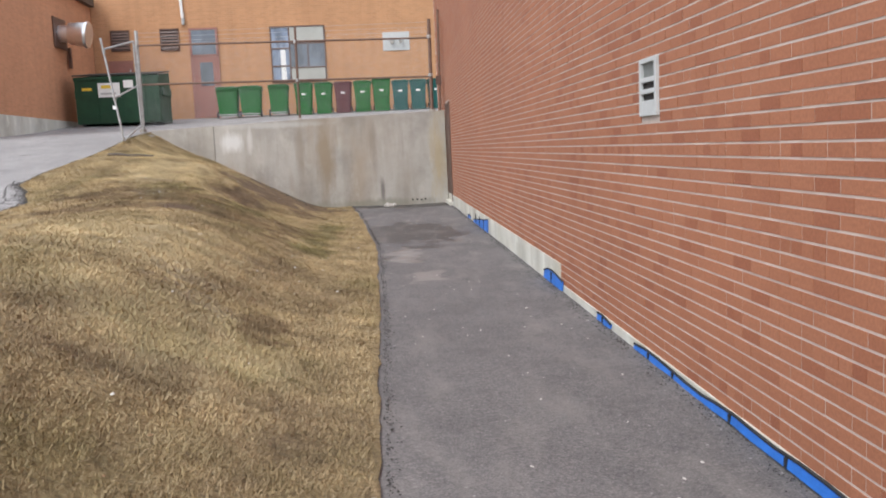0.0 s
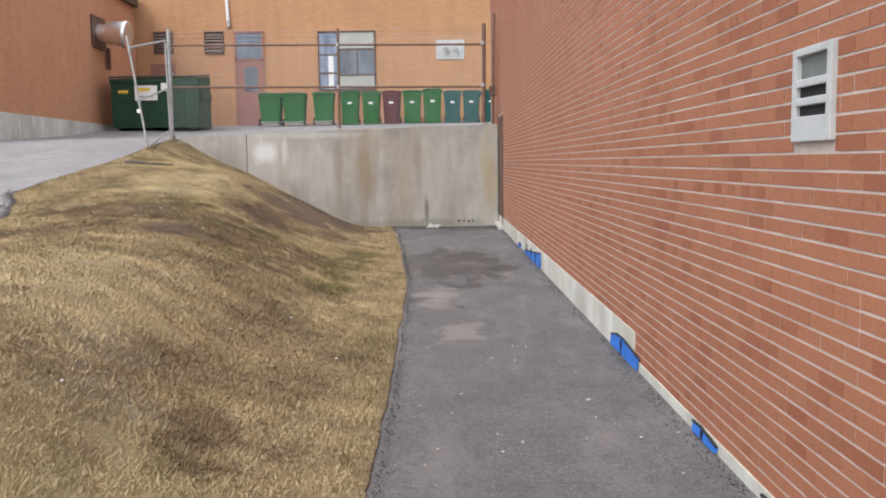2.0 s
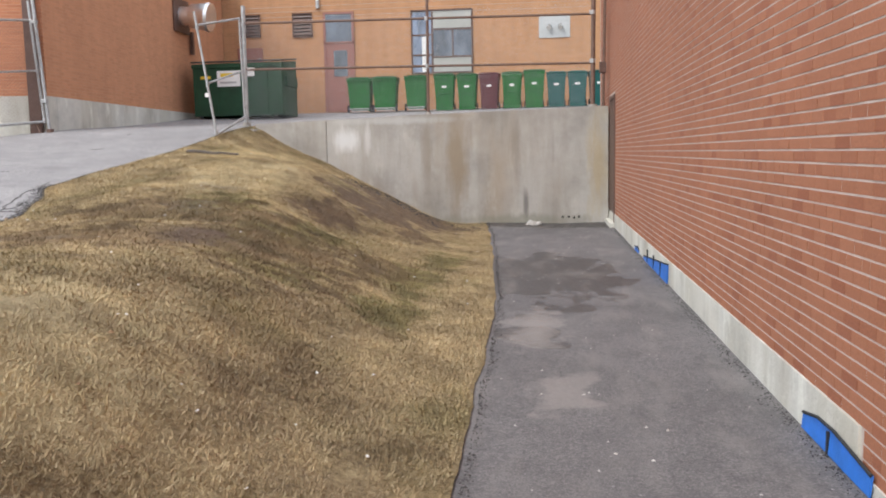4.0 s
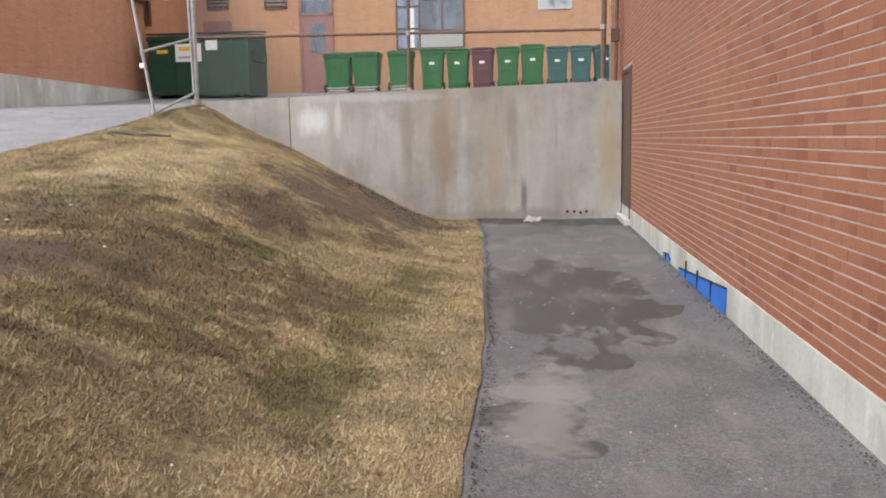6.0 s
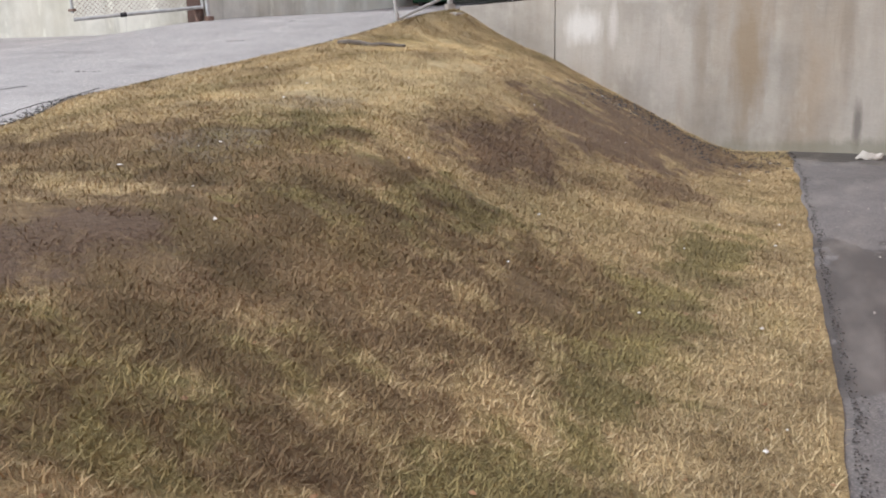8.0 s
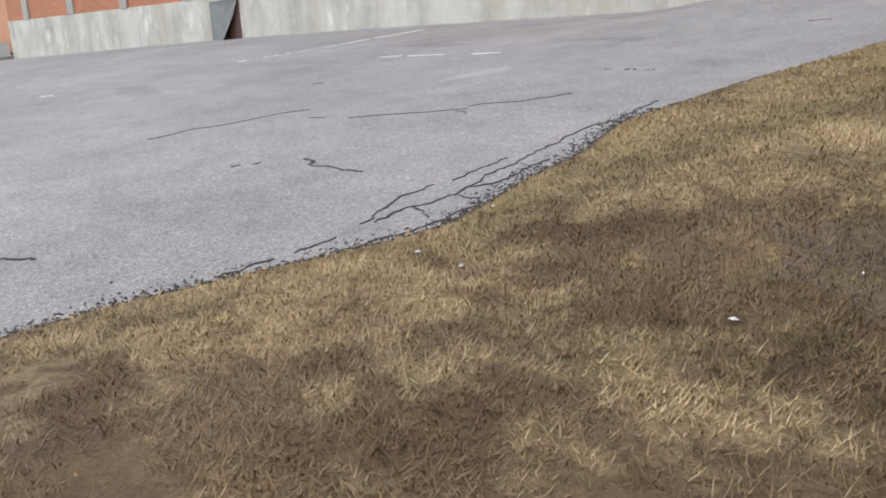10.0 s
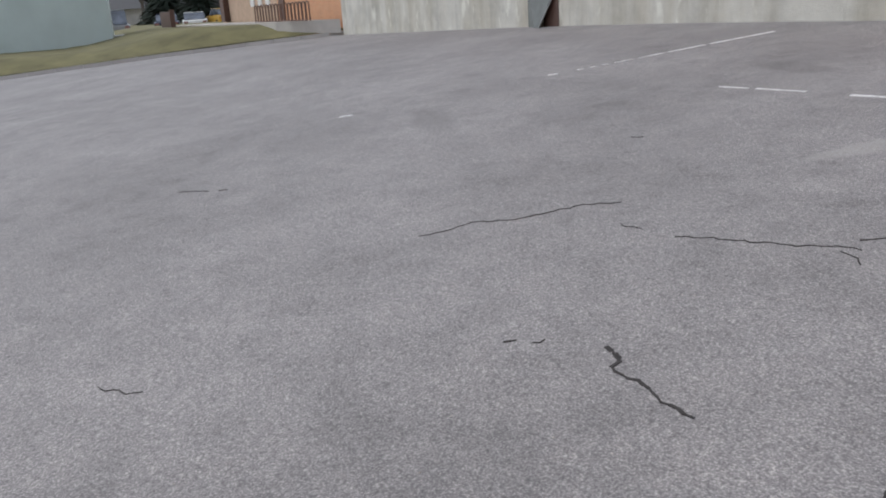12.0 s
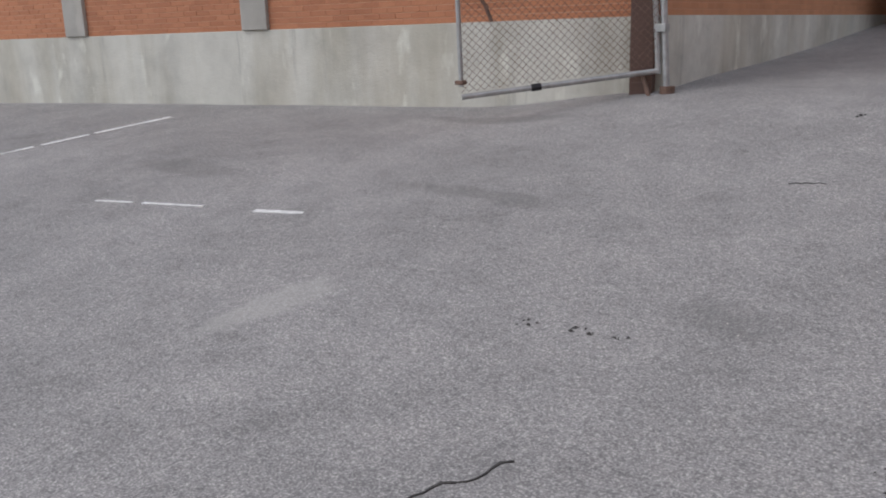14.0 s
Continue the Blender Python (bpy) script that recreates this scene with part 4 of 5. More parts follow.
louvre(-11.22, -10.55, 5.36, 6.10)
louvre(-9.47, -8.80, 5.32, 6.10)
panel = thing("utility_cabinet", "brown painted utility cabinet low on the orange wall", "cabinet")
part("cover", one_box((-11.35, RY - 0.06, 4.3), (-10.5, RY - 0.004, 5.02), 0.008), M_DOOR, panel)
part("latch", one_box((-10.62, RY - 0.075, 4.6), (-10.57, RY - 0.06, 4.7)), M_GALV, panel)
meter = thing("twin_light", "pale grey metal plate with twin flood lamps on the orange wall", "flood light")
part("plate", one_box((-1.45, RY - 0.03, 5.03), (-0.47, RY - 0.004, 5.70), 0.008), M_VENT, meter)
for x in (-1.12, -0.78):
    lamp = part("lamp_head", one_tube((x, RY - 0.05, 5.44), (x, RY - 0.20, 5.32), 0.05, 12, 0.085), M_GALV, meter)
    part("lens", one_tube((x, RY - 0.198, 5.322), (x, RY - 0.207, 5.315), 0.07, 12), M_WHITE, lamp)
pipe = thing("conduit_pipe", "white painted conduit pipe bending down the orange wall", "pipe")
part("long_run", one_tube((-11.4, RY - 0.06, 7.62), (-8.95, RY - 0.06, 7.70), 0.055, 12), M_WHITE, pipe)
bm = bmesh.new()
last = Vector((-8.95, RY - 0.06, 7.70))
for k in range(1, 7):
    a = radians(90 - 15 * k)
    p = Vector((-8.95 + 0.3 * math.cos(a), RY - 0.06, 7.40 + 0.3 * math.sin(a)))
    tube(bm, last, p, 0.055, 12)
    last = p
part("elbow", bm, M_WHITE, pipe)
part("drop", one_tube(last, (-8.60, RY - 0.06, 6.25), 0.055, 12), M_WHITE, pipe)
part("end_sleeve", one_tube((-8.60, RY - 0.06, 6.45), (-8.60, RY - 0.06, 6.22), 0.062, 12), M_GALV, pipe)

# corner pipes by the brick wall
cable = thing("service_cable", "dark cable conduit beside the corner fence post", "conduit")
part("conduit", one_tube((-0.12, RW_Y + 0.22, 2.30), (-0.08, RW_Y + 0.22, 4.9), 0.03, 8), M_RUST, cable)
part("meter_box", one_box((-0.2, RW_Y + 0.16, 3.02), (-0.06, RW_Y + 0.28, 3.24), 0.01), M_BROWN, cable)

# ---- left building: side wall ----
SM = Matrix.Translation(SIDE_AT) @ Matrix.Rotation(radians(SIDE_TURN), 4, "Z")
for ob in (structure("wall_west", one_box((-0.4, 0.02, 2.78), (0, 11.1, 6.92)), M_SIDE, "shaded orange brick side wall of the gymnasium", "wall"),
           structure("foundation_west", one_box((-0.4, 0.0, 1.2), (0.02, 11.1, 2.78)), M_FOUND, "pale concrete base of the side wall", "foundation"),
           structure("fascia_west", one_box((-0.35, -0.2, 6.92), (0.18, 11.0, 7.30), 0.01), M_FASCIA, "dark brown metal roof fascia", "fascia")):
    ob.matrix_world = SM
hood = thing("exhaust_hood", "shiny round metal exhaust hood on the side wall", "exhaust hood")
HX = -11.69
part("wall_plate", one_box((HX + 0.003, 25.2, 5.05), (HX + 0.05, 26.25, 6.0), 0.01), M_BROWN, hood)
part("collar", one_tube((HX + 0.05, 25.72, 5.52), (HX + 0.36, 25.72, 5.52), 0.27, 24, 0.25), M_SILVER, hood, smooth=False)
part("drum", one_tube((HX + 0.34, 25.72, 5.52), (HX + 0.86, 25.72, 5.46), 0.33, 28, 0.40), M_SILVER, hood)
part("drum_lip", one_tube((HX + 0.84, 25.72, 5.46), (HX + 0.92, 25.72, 5.45), 0.42, 28, 0.40), M_SILVER, hood)
part("bracket", one_box((HX + 0.003, 26.3, 4.5), (HX + 0.10, 26.42, 5.15)), M_BROWN, hood)
wlamp = thing("wall_lamp", "small grey wall lamp under the fascia", "wall lamp")
part("bracket", one_box((HX + 0.003, 23.66, 6.5), (HX + 0.08, 23.84, 6.74), 0.01), M_GALV, wlamp)
part("head", one_tube((HX + 0.08, 23.75, 6.70), (HX + 0.20, 23.75, 6.46), 0.07, 12, 0.11), M_GALV, wlamp)
sens = thing("wall_sensor", "small white box on the side wall", "sensor")
part("case", one_box((HX + 0.003, 22.3, 5.5), (HX + 0.05, 22.38, 5.66), 0.008), M_WHITE, sens)

# ---- left building: front wall with pilasters ----
LM = Matrix.Translation(CORNER) @ Matrix.Rotation(radians(WALL_TURN), 4, "Z")
S_END, PITCH, PIL_W = -26.18, 3.185, 0.40
PIL = [-5.316 - PITCH * k for k in range(7)]


def local(ob):
    ob.matrix_world = LM
    return ob


local(structure("wall_south", one_box((S_END, 0.0, 2.78), (-0.42, 0.4, 3.71)), M_FRONT, "orange brick band of the gymnasium front", "wall"))
local(structure("wall_south_end", one_box((PIL[0], 0.0, 3.71), (-0.42, 0.4, 6.92)), M_FRONT, "orange brick end bay of the gymnasium front", "wall"))
local(structure("wall_south_far", one_box((S_END, 0.0, 3.71), (PIL[-1] - PIL_W, 0.4, 6.92)), M_FRONT, "orange brick far bay of the gymnasium front", "wall"))
local(structure("wall_south_top", one_box((S_END, 0.002, 5.78), (PIL[0], 0.4, 6.92)), M_FRONT, "orange brick head over the windows", "wall"))
local(structure("foundation_south", one_box((S_END, -0.03, 0.9), (-0.40, 0.4, 2.78), 0.008), M_FOUND, "stained pale concrete base of the front wall", "foundation"))
local(structure("fascia_south", one_box((S_END - 0.2, -0.2, 6.92), (-0.2, 0.4, 7.30), 0.01), M_FASCIA, "dark brown metal roof fascia", "fascia"))
local(structure("roof_west", one_box((S_END, 0.1, 7.0), (-0.4, 14, 7.2)), M_ROOF, "flat felt roof", "roof"))
for s in PIL:
    local(structure("pilaster", one_box((s - PIL_W, -0.06, 2.78), (s, 0.2, 6.92), 0.01), M_PIL, "pale concrete pilaster between brick bays", "pilaster"))
for i in range(6):
    a, b = PIL[i + 1], PIL[i] - PIL_W
    root = thing("window_%d" % (5 + i), "tall white-framed gymnasium window with pale sill", "window", LM, kind="structure")
    part("window_sill", one_box((a, -0.05, 3.71), (b, 0.14, 3.82), 0.008), M_WHITE, root)
    part("frame_head", one_box((a, 0.06, 5.70), (b, 0.16, 5.78)), M_WHITE, root)
    n = 4
    for k in range(n + 1):
        x = a + (b - a) * k / n
        part("mullion", one_box((max(a, x - 0.03), 0.06, 3.82), (min(b, x + 0.03), 0.15, 5.70)), M_WHITE, root)
    part("transom_bar", one_box((a, 0.065, 4.72), (b, 0.145, 4.78)), M_WHITE, root)
    for k in range(n):
        x0, x1 = a + (b - a) * k / n, a + (b - a) * (k + 1) / n
        part("pane", one_box((x0 + 0.031, 0.10, 3.825), (x1 - 0.031, 0.115, 4.718)), M_GLASSBLUE if k % 2 else M_GLASS, root)
        part("pane", one_box((x0 + 0.031, 0.10, 4.782), (x1 - 0.031, 0.115, 5.698)), M_GLASSBLUE, root)

# bent sheet over a dark opening at the wall foot
FS = -12.92
flap = thing("metal_flap", "bent grey sheet metal panel over a dark wall opening", "panel", LM)
# solid brown plate on the wall, its colour standing for the opening's shade
part("opening", one_box((FS - 0.55, -0.045, 1.58), (FS + 0.03, -0.033, 2.71)), M_BROWN, flap, "brown plate coloured as the shaded opening behind")
bm = bmesh.new()
out = [(FS - 1.13, -0.06, 1.60), (FS - 0.56, -0.26, 1.60), (FS - 0.36, -0.20, 1.95), (FS - 0.14, -0.10, 2.36), (FS + 0.02, -0.06, 2.72), (FS - 1.13, -0.06, 2.69)]
prism(bm, out, (0, -0.012, 0))
part("sheet", bm, M_FLAP_AND_RECESS, flap)
bm = bmesh.new()
for p, q in zip(out[1:5], out[2:5]):
    tube(bm, Vector(p) - Vector((0, 0.01, 0)), Vector(q) - Vector((0, 0.01, 0)), 0.014, 6)
part("curled_edge", bm, M_GALV, flap)

# gate leaf swung open in front of the building corner
gate_l = thing("chain_link_gate", "open galvanised chain-link gate swung towards the front wall", "gate")
GI, GO = Vector((-11.42, 18.12, 2.25)), Vector((-12.75, 16.69, 2.06))
UP_I, UP_O = Vector((-0.075, 0, 1.0)), Vector((-0.02, -0.01, 1.0))
for name, p, q, r in (("bottom_rail", GO, GI, 0.028), ("middle_rail", GO + UP_O * 1.05, GI + UP_I * 1.02, 0.022), ("top_rail", GO + UP_O * 2.08, GI + UP_I * 2.02, 0.024),
                      ("outer_stile", GO + UP_O * 0.1, GO + UP_O * 2.2, 0.024), ("inner_stile", GI - UP_I * 0.03, GI + UP_I * 2.4, 0.03)):
    part(name, one_tube(p, q, r, 10), M_GALV, gate_l)
for k in (0.14, 1.02, 1.10):
    p = GO + UP_O * k
    part("clamp", one_box(p - Vector((0.06, 0.03, 0.02)), p + Vector((0.05, 0.03, 0.02)), 0.006), M_RUST, gate_l)
part("rail_clip", one_tube(GO.lerp(GI, 0.35), GO.lerp(GI, 0.40), 0.036, 8), M_TAR, gate_l)
part("wire_mesh", link_mesh((GO.x, GO.y, 0), (GI.x, GI.y, 0), 2.10, 4.12, 2.30, 4.28, 0.075, 0.0030), M_RUST, gate_l, "rusty diamond wire mesh")
bm = bmesh.new()
hang = [GO + UP_O * 1.02 + Vector((0.12, 0.13, 0)), GO + UP_O * 0.86 + Vector((0.20, 0.21, 0)), GO + UP_O * 0.70 + Vector((0.24, 0.25, 0))]
for p, q in zip(hang, hang[1:]):
    tube(bm, p - Vector((0.02, 0.02, 0)), q - Vector((0.02, 0.02, 0)), 0.018, 6)
part("chain", bm, M_RUST, gate_l, "rusty hanging chain")
part("strut", one_tube(GI + Vector((-0.16, -0.05, 0.0)), (-11.45, 18.0, drive_z(-11.45, 18.0) - 0.02), 0.022, 8), M_RUST, gate_l, "bent rusty foot strut")
post = thing("gate_post", "leaning galvanised steel gate post at the building corner", "gate post")
part("post", one_tube((-11.33, 18.15, 1.9), (-11.53, 18.15, 4.78), 0.034, 14), M_GALV, post)
part("footing", one_tube((-11.33, 18.15, 1.85), (-11.333, 18.15, drive_z(-11.33, 18.15) + 0.06), 0.075, 10), M_RUST, post, "rusty footing")
for z in (2.62, 4.2):
    x = -11.33 - 0.07 * (z - 1.9)
    part("hinge", one_box((x - 0.09, 18.09, z), (x + 0.04, 18.18, z + 0.08), 0.008), M_GALV, post)
down = thing("downpipe", "brown downpipe on the building corner", "downpipe", LM)
part("pipe", one_box((-0.74, -0.16, 2.10), (-0.50, -0.034, 6.92), 0.015), M_BROWN, down)
part("shoe", one_box((-0.735, -0.175, 1.94), (-0.505, -0.035, 2.14), 0.012), M_BROWN, down)

# ---- far side of the lot: kerb, lawn, classroom wing, cars, trees ----
kerb = bmesh.new()
for i in range(26):
    y0, y1 = 12.0 - i, 11.02 - i
    prism(kerb, [(kerb_x(y0), y0, lot_z(kerb_x(y0), y0) - 0.1), (kerb_x(y0) - 0.18, y0, lot_z(kerb_x(y0), y0) - 0.1),
                 (kerb_x(y0) - 0.18, y0, lot_z(kerb_x(y0), y0) + 0.13), (kerb_x(y0) - 0.02, y0, lot_z(kerb_x(y0), y0) + 0.13)], (kerb_x(y1) - kerb_x(y0), y1 - y0, lot_z(kerb_x(y1), y1) - lot_z(kerb_x(y0), y0)))
structure("kerb", kerb, M_WALK, "pale concrete kerb at the lawn edge", "kerb")


def lawn_z(x, y):
    k = max(0, min(1, (kerb_x(y) - x) / 2.2))
    rise = max(0, min(1, (8.0 - (Vector((x, y, 0)) - CORNER).dot(AWAY)) / 4.5))
    return (lot_z(kerb_x(y), y) + 0.12) * (1 - k) + (1.40 + 0.66 * rise * rise * (3 - 2 * rise)) * k


sheet("lawn", [lambda y, u=u: kerb_x(min(y, 12)) - 0.15 - u * 120 for u in [0, 0.006, 0.012, 0.02, 0.03, 0.04, 0.06, 0.09, 0.12, 0.16, 0.2, 0.3, 0.45, 0.7, 1]],
      [-60 + i * 4 for i in range(14)] + [-5 + i for i in range(18)] + [14, 20, 40], lambda x, y: lawn_z(x, min(y, 12)), M_LAWN, "dull olive winter lawn beyond the kerb", "lawn")
FM = LM @ Matrix.Translation((0, 0, 0.53)) @ Matrix.Diagonal((0.885, 0.885, 0.77, 1.0))
walkway = bmesh.new()
prism(walkway, [(-54, -3.0, 1.45), (-33.5, -1.6, 1.45), (-29.8, -0.05, 1.45), (-54, -0.05, 1.45)], (0, 0, 0.60))
structure("sidewalk", walkway, M_WALK, "pale concrete sidewalk along the classroom wing", "sidewalk").matrix_world = FM

wing = thing("classroom_wing", "low orange brick classroom wing with grey flat roof", "building", FM)
part("wall", one_box((-39.5, 0.3, 1.2), (-29.62, 10, 4.95)), M_WING, wing, "orange brick wall")
part("wall", one_box((-53, 0.6, 1.2), (-39.5, 10, 5.05)), M_TAN, wing, "tan brick wall")
part("roof", one_box((-53.4, -0.1, 5.0), (-29.6, 10.2, 5.42), 0.02), M_FASCIA, wing, "grey roof edge")
part("penthouse", one_box((-44.4, 3.2, 5.4), (-40.2, 7, 9.4)), M_TAN, wing, "tan brick stair tower")
part("roof_unit", one_box((-53.0, 3.2, 5.4), (-46.4, 6, 7.1), 0.05), M_TAN, wing, "tan rooftop unit")
for k in range(6):
    x = -35.3 + k * 0.8
    w = part("window", one_box((x, 0.26, 3.55), (x + 0.34, 0.31, 4.60)), M_BROWN, wing)
    part("pane", one_box((x + 0.05, 0.245, 3.62), (x + 0.29, 0.262, 4.52)), M_GLASS, w)
for k in range(3):
    x = -45.6 + k * 1.55
    part("window", one_box((x, 0.55, 2.95), (x + 0.75, 0.62, 4.1)), M_WHITE, wing, "pale blinded window")
for x in (-39.1, -51.8):
    part("door", one_box((x, 0.25, 2.1), (x + 0.9, 0.62, 4.0)), M_BROWN, wing)
part("entrance_lamp", one_box((-36.9, 0.1, 4.0), (-36.5, 0.3, 4.12), 0.02), M_WHITE, wing)

rack = thing("bicycle_rack", "dark metal loop bicycle rack beside the wing", "bicycle rack", FM)
for k in range(17):
    x = -37.8 + k * 0.48
    bm = bmesh.new()
    pts = [Vector((x, -1.3, 2.07)), Vector((x, -1.3, 2.75))] + [Vector((x + 0.2 - 0.2 * math.cos(a), -1.3, 2.75 + 0.18 * math.sin(a))) for a in (0.8, 1.6, 2.4)] + [Vector((x + 0.4, -1.3, 2.75)), Vector((x + 0.4, -1.3, 2.07))]
    for p, q in zip(pts, pts[1:]):
        tube(bm, p, q, 0.03, 6)
    part("loop", bm, M_RUST, rack)
part("base_rail", one_tube((-37.9, -1.3, 2.1), (-30.2, -1.3, 2.1), 0.03, 6), M_RUST, rack)
hedge = thing("entrance_ramp_wall", "brown timber ramp screen by the wing door", "ramp wall", FM)
part("board", one_box((-50.5, -3.6, 2.02), (-47.0, -3.45, 3.0), 0.01), M_BROWN, hedge)
part("post", one_box((-47.05, -3.65, 2.02), (-46.9, -3.4, 3.1)), M_BROWN, hedge)


def car(name, mat, label, m, length=4.5, h=1.45):
    root = thing(name, label, "car", m, "cars parked far off")
    bm = bmesh.new()
    w = 1.78
    lower = [(-length / 2, 0.28), (-length / 2 + 0.05, 0.75), (-length * 0.28, 0.92), (length * 0.36, 0.95), (length / 2, 0.85), (length / 2, 0.30)]
    prism(bm, [(x, -w / 2, z) for x, z in lower], (0, w, 0))
    bmesh.ops.bevel(bm, geom=list(bm.edges), offset=0.06, segments=2, affect="EDGES")
    part("body", bm, mat, root)
    bm = bmesh.new()
    cabin = [(-length * 0.26, 0.9), (-length * 0.10, h), (length * 0.26, h), (length * 0.42, 0.92)]
    prism(bm, [(x, -w * 0.43, z) for x, z in cabin], (0, w * 0.86, 0))
    bmesh.ops.bevel(bm, geom=list(bm.edges), offset=0.05, segments=2, affect="EDGES")
    part("cabin", bm, M_GLASS, root, "dark glazed cabin")
    part("roof_panel", one_box((-length * 0.10, -w * 0.40, h - 0.02), (length * 0.26, w * 0.40, h + 0.03), 0.015), mat, root)
    for x in (-length * 0.31, length * 0.31):
        for s in (-1, 1):
            wheel = part("wheel", one_tube((x, s * (w / 2 - 0.18), 0.32), (x, s * (w / 2 + 0.01), 0.32), 0.32, 16), M_TYRE, root)
            part("rim", one_tube((x, s * (w / 2 - 0.1), 0.32), (x, s * (w / 2 + 0.02), 0.32), 0.19, 12), M_GALV, wheel)
    for s in (-1, 1):
        part("tail_light", one_box((length / 2 - 0.04, s * w * 0.38 - 0.14, 0.68), (length / 2 + 0.01, s * w * 0.38 + 0.14, 0.82)), M_DOOR, root)
    return root


M_CARDARK = plain("dark_blue_car_paint", (0.02, 0.03, 0.07), 0.3, 0.2, 0.1, 2)
M_CARGREY = plain("silver_car_paint", (0.32, 0.33, 0.34), 0.35, 0.4, 0.1, 2)
M_CARYEL = plain("yellow_car_paint", (0.55, 0.33, 0.05), 0.4, 0.0, 0.1, 2)
car("car", M_WHITE, "white hatchback parked beyond the lawn", pose(-76.0, 3.4, 1.40, 0, 0, 6))
car("car", M_CARDARK, "dark blue car parked beyond the lawn", pose(-76, 1.4, 1.40, 0, 0, 4))
car("car", M_CARGREY, "silver van parked beyond the lawn", pose(-69, -1.4, 1.40, 0, 0, 12), 4.7, 1.85)
car("car", M_CARYEL, "yellow car parked by the wing", pose(-75, 5.6, 1.60, 0, 0, 20), 4.2, 1.4)


def bare_tree(name, label, base, height, spread, seed):
    rng = random.Random(seed)
    root = thing(name, label, "tree", Matrix.Translation(base))
    bm = bmesh.new()
    tube(bm, (0, 0, -0.3), (0.1, 0, height * 0.3), height * 0.022, 8, height * 0.016)
    part("trunk", bm, M_BARK, root)
    crown = bmesh.new()

    def grow(p, d, length, r, depth):
        q = p + d * length
        tube(crown, p, q, r, 5 if depth < 2 else 3, r * 0.6)
        if depth < 5:
            for _ in range(3 if depth < 4 else 2):
                nd = (d + Vector((rng.uniform(-1, 1), rng.uniform(-1, 1), rng.uniform(-0.25, 0.7))) * spread).normalized()
                grow(p.lerp(q, rng.uniform(0.55, 1.0)), nd, length * rng.uniform(0.58, 0.8), r * 0.6, depth + 1)
    for k in range(4):
        a = k * 1.6 + rng.random()
        grow(Vector((0.1, 0, height * 0.28)), Vector((math.cos(a) * 0.45, math.sin(a) * 0.45, 1)).normalized(), height * 0.24, height * 0.012, 0)
    part("crown", crown, M_BARK, root, "leafless twigs")


bare_tree("bare_tree", "tall leafless deciduous tree behind the wing", (-104, 6.3, 1.3), 11.5, 0.8, 3)
bare_tree("bare_tree", "leafless deciduous tree beyond the parked cars", (-112, -4.9, 1.3), 10.5, 0.8, 8)
bare_tree("bare_tree", "leafless deciduous tree at the skyline", (-118, 0.6, 1.3), 10, 0.8, 12)
bare_tree("bare_tree", "leafless tree at the end of the street", (-110, -10.3, 1.3), 10, 0.8, 21)
for k, (x, y, h) in enumerate(((-116, 4.0, 13), (-126, -8.0, 11.5))):
    bare_tree("bare_tree", "leafless winter tree in the belt beyond the cars", (x, y, 1.3), h, 0.75, 40 + k)


def spruce(base, height, radius, seed):
    rng = random.Random(seed)
    root = thing("spruce_tree", "dark green spruce beside the wing", "tree", Matrix.Translation(base))
    part("trunk", one_tube((0, 0, -0.3), (0, 0, height * 0.9), 0.22, 8, 0.05), M_BARK, root)
    verts, faces = [], []
    for k in range(2600):
        t = rng.random() ** 0.8
        z = 0.6 + t * (height - 0.6)
        r = radius * (1 - t) ** 0.8 * rng.uniform(0.35, 1.08) + 0.1
        a = rng.uniform(0, 2 * math.pi)
        c = Vector((r * math.cos(a), r * math.sin(a), z - 0.25 * r))
        s = 0.35
        b = len(verts)
        out = Vector((math.cos(a), math.sin(a), -0.35)) * s
        sidev = Vector((-math.sin(a), math.cos(a), rng.uniform(-0.4, 0.4))) * s * 0.5
        verts += [tuple(c - out + sidev), tuple(c - out - sidev), tuple(c + out * 1.2)]
        faces.append((b, b + 1, b + 2))
    me = bpy.data.meshes.new("crown")
    me.from_pydata(verts, [], faces)
    me.materials.append(M_NEEDLE)
    ob = new("crown", me)
    ob.parent = root


spruce((-95, 2.6, 1.4), 7.2, 2.3, 5)
spruce((-99, -1.1, 1.4), 4.4, 3.4, 6)
M_WOODS = plain("winter_woods", (0.075, 0.070, 0.065), 0.95, 0, 0.5, 0.6)
treeline = bmesh.new()
rng = random.Random(17)
for k in range(900):
    x, y = -150 - rng.random() * 20, -60 + rng.random() * 110
    z = 1.5 + rng.random() ** 1.6 * 6
    bmesh.ops.create_icosphere(treeline, subdivisions=1, radius=rng.uniform(0.7, 1.7), matrix=Matrix.LocRotScale((x, y, z), Euler((rng.random(), rng.random(), rng.random() * 6)), (1, 1.4, rng.uniform(0.6, 1.2))))
tagged(mesh_object("far_woods", treeline, M_WOODS), "grey-brown winter woods on the skyline", "woods", kind="stuff")
M_SHED = plain("pale_teal_siding", (0.50, 0.58, 0.55), 0.6, 0, 0.1, 0.5)
trailer = thing("storage_trailer", "pale teal windowless storage trailer beyond the lawn", "trailer", Matrix.Translation((0, -1.0, 0.12)))
part("body", prism(bmesh.new(), [(-52.0, 2.2, 1.25), (-49.2, -13, 1.25), (-52.2, -13.4, 1.25), (-55.0, 1.8, 1.25)], (0, 0, 3.6)), M_SHED, trailer)
part("roof", prism(bmesh.new(), [(-51.95, 2.3, 4.85), (-49.1, -13.1, 4.85), (-52.3, -13.5, 4.85), (-55.1, 1.9, 4.85)], (0, 0, 0.12)), M_ROOF, trailer)
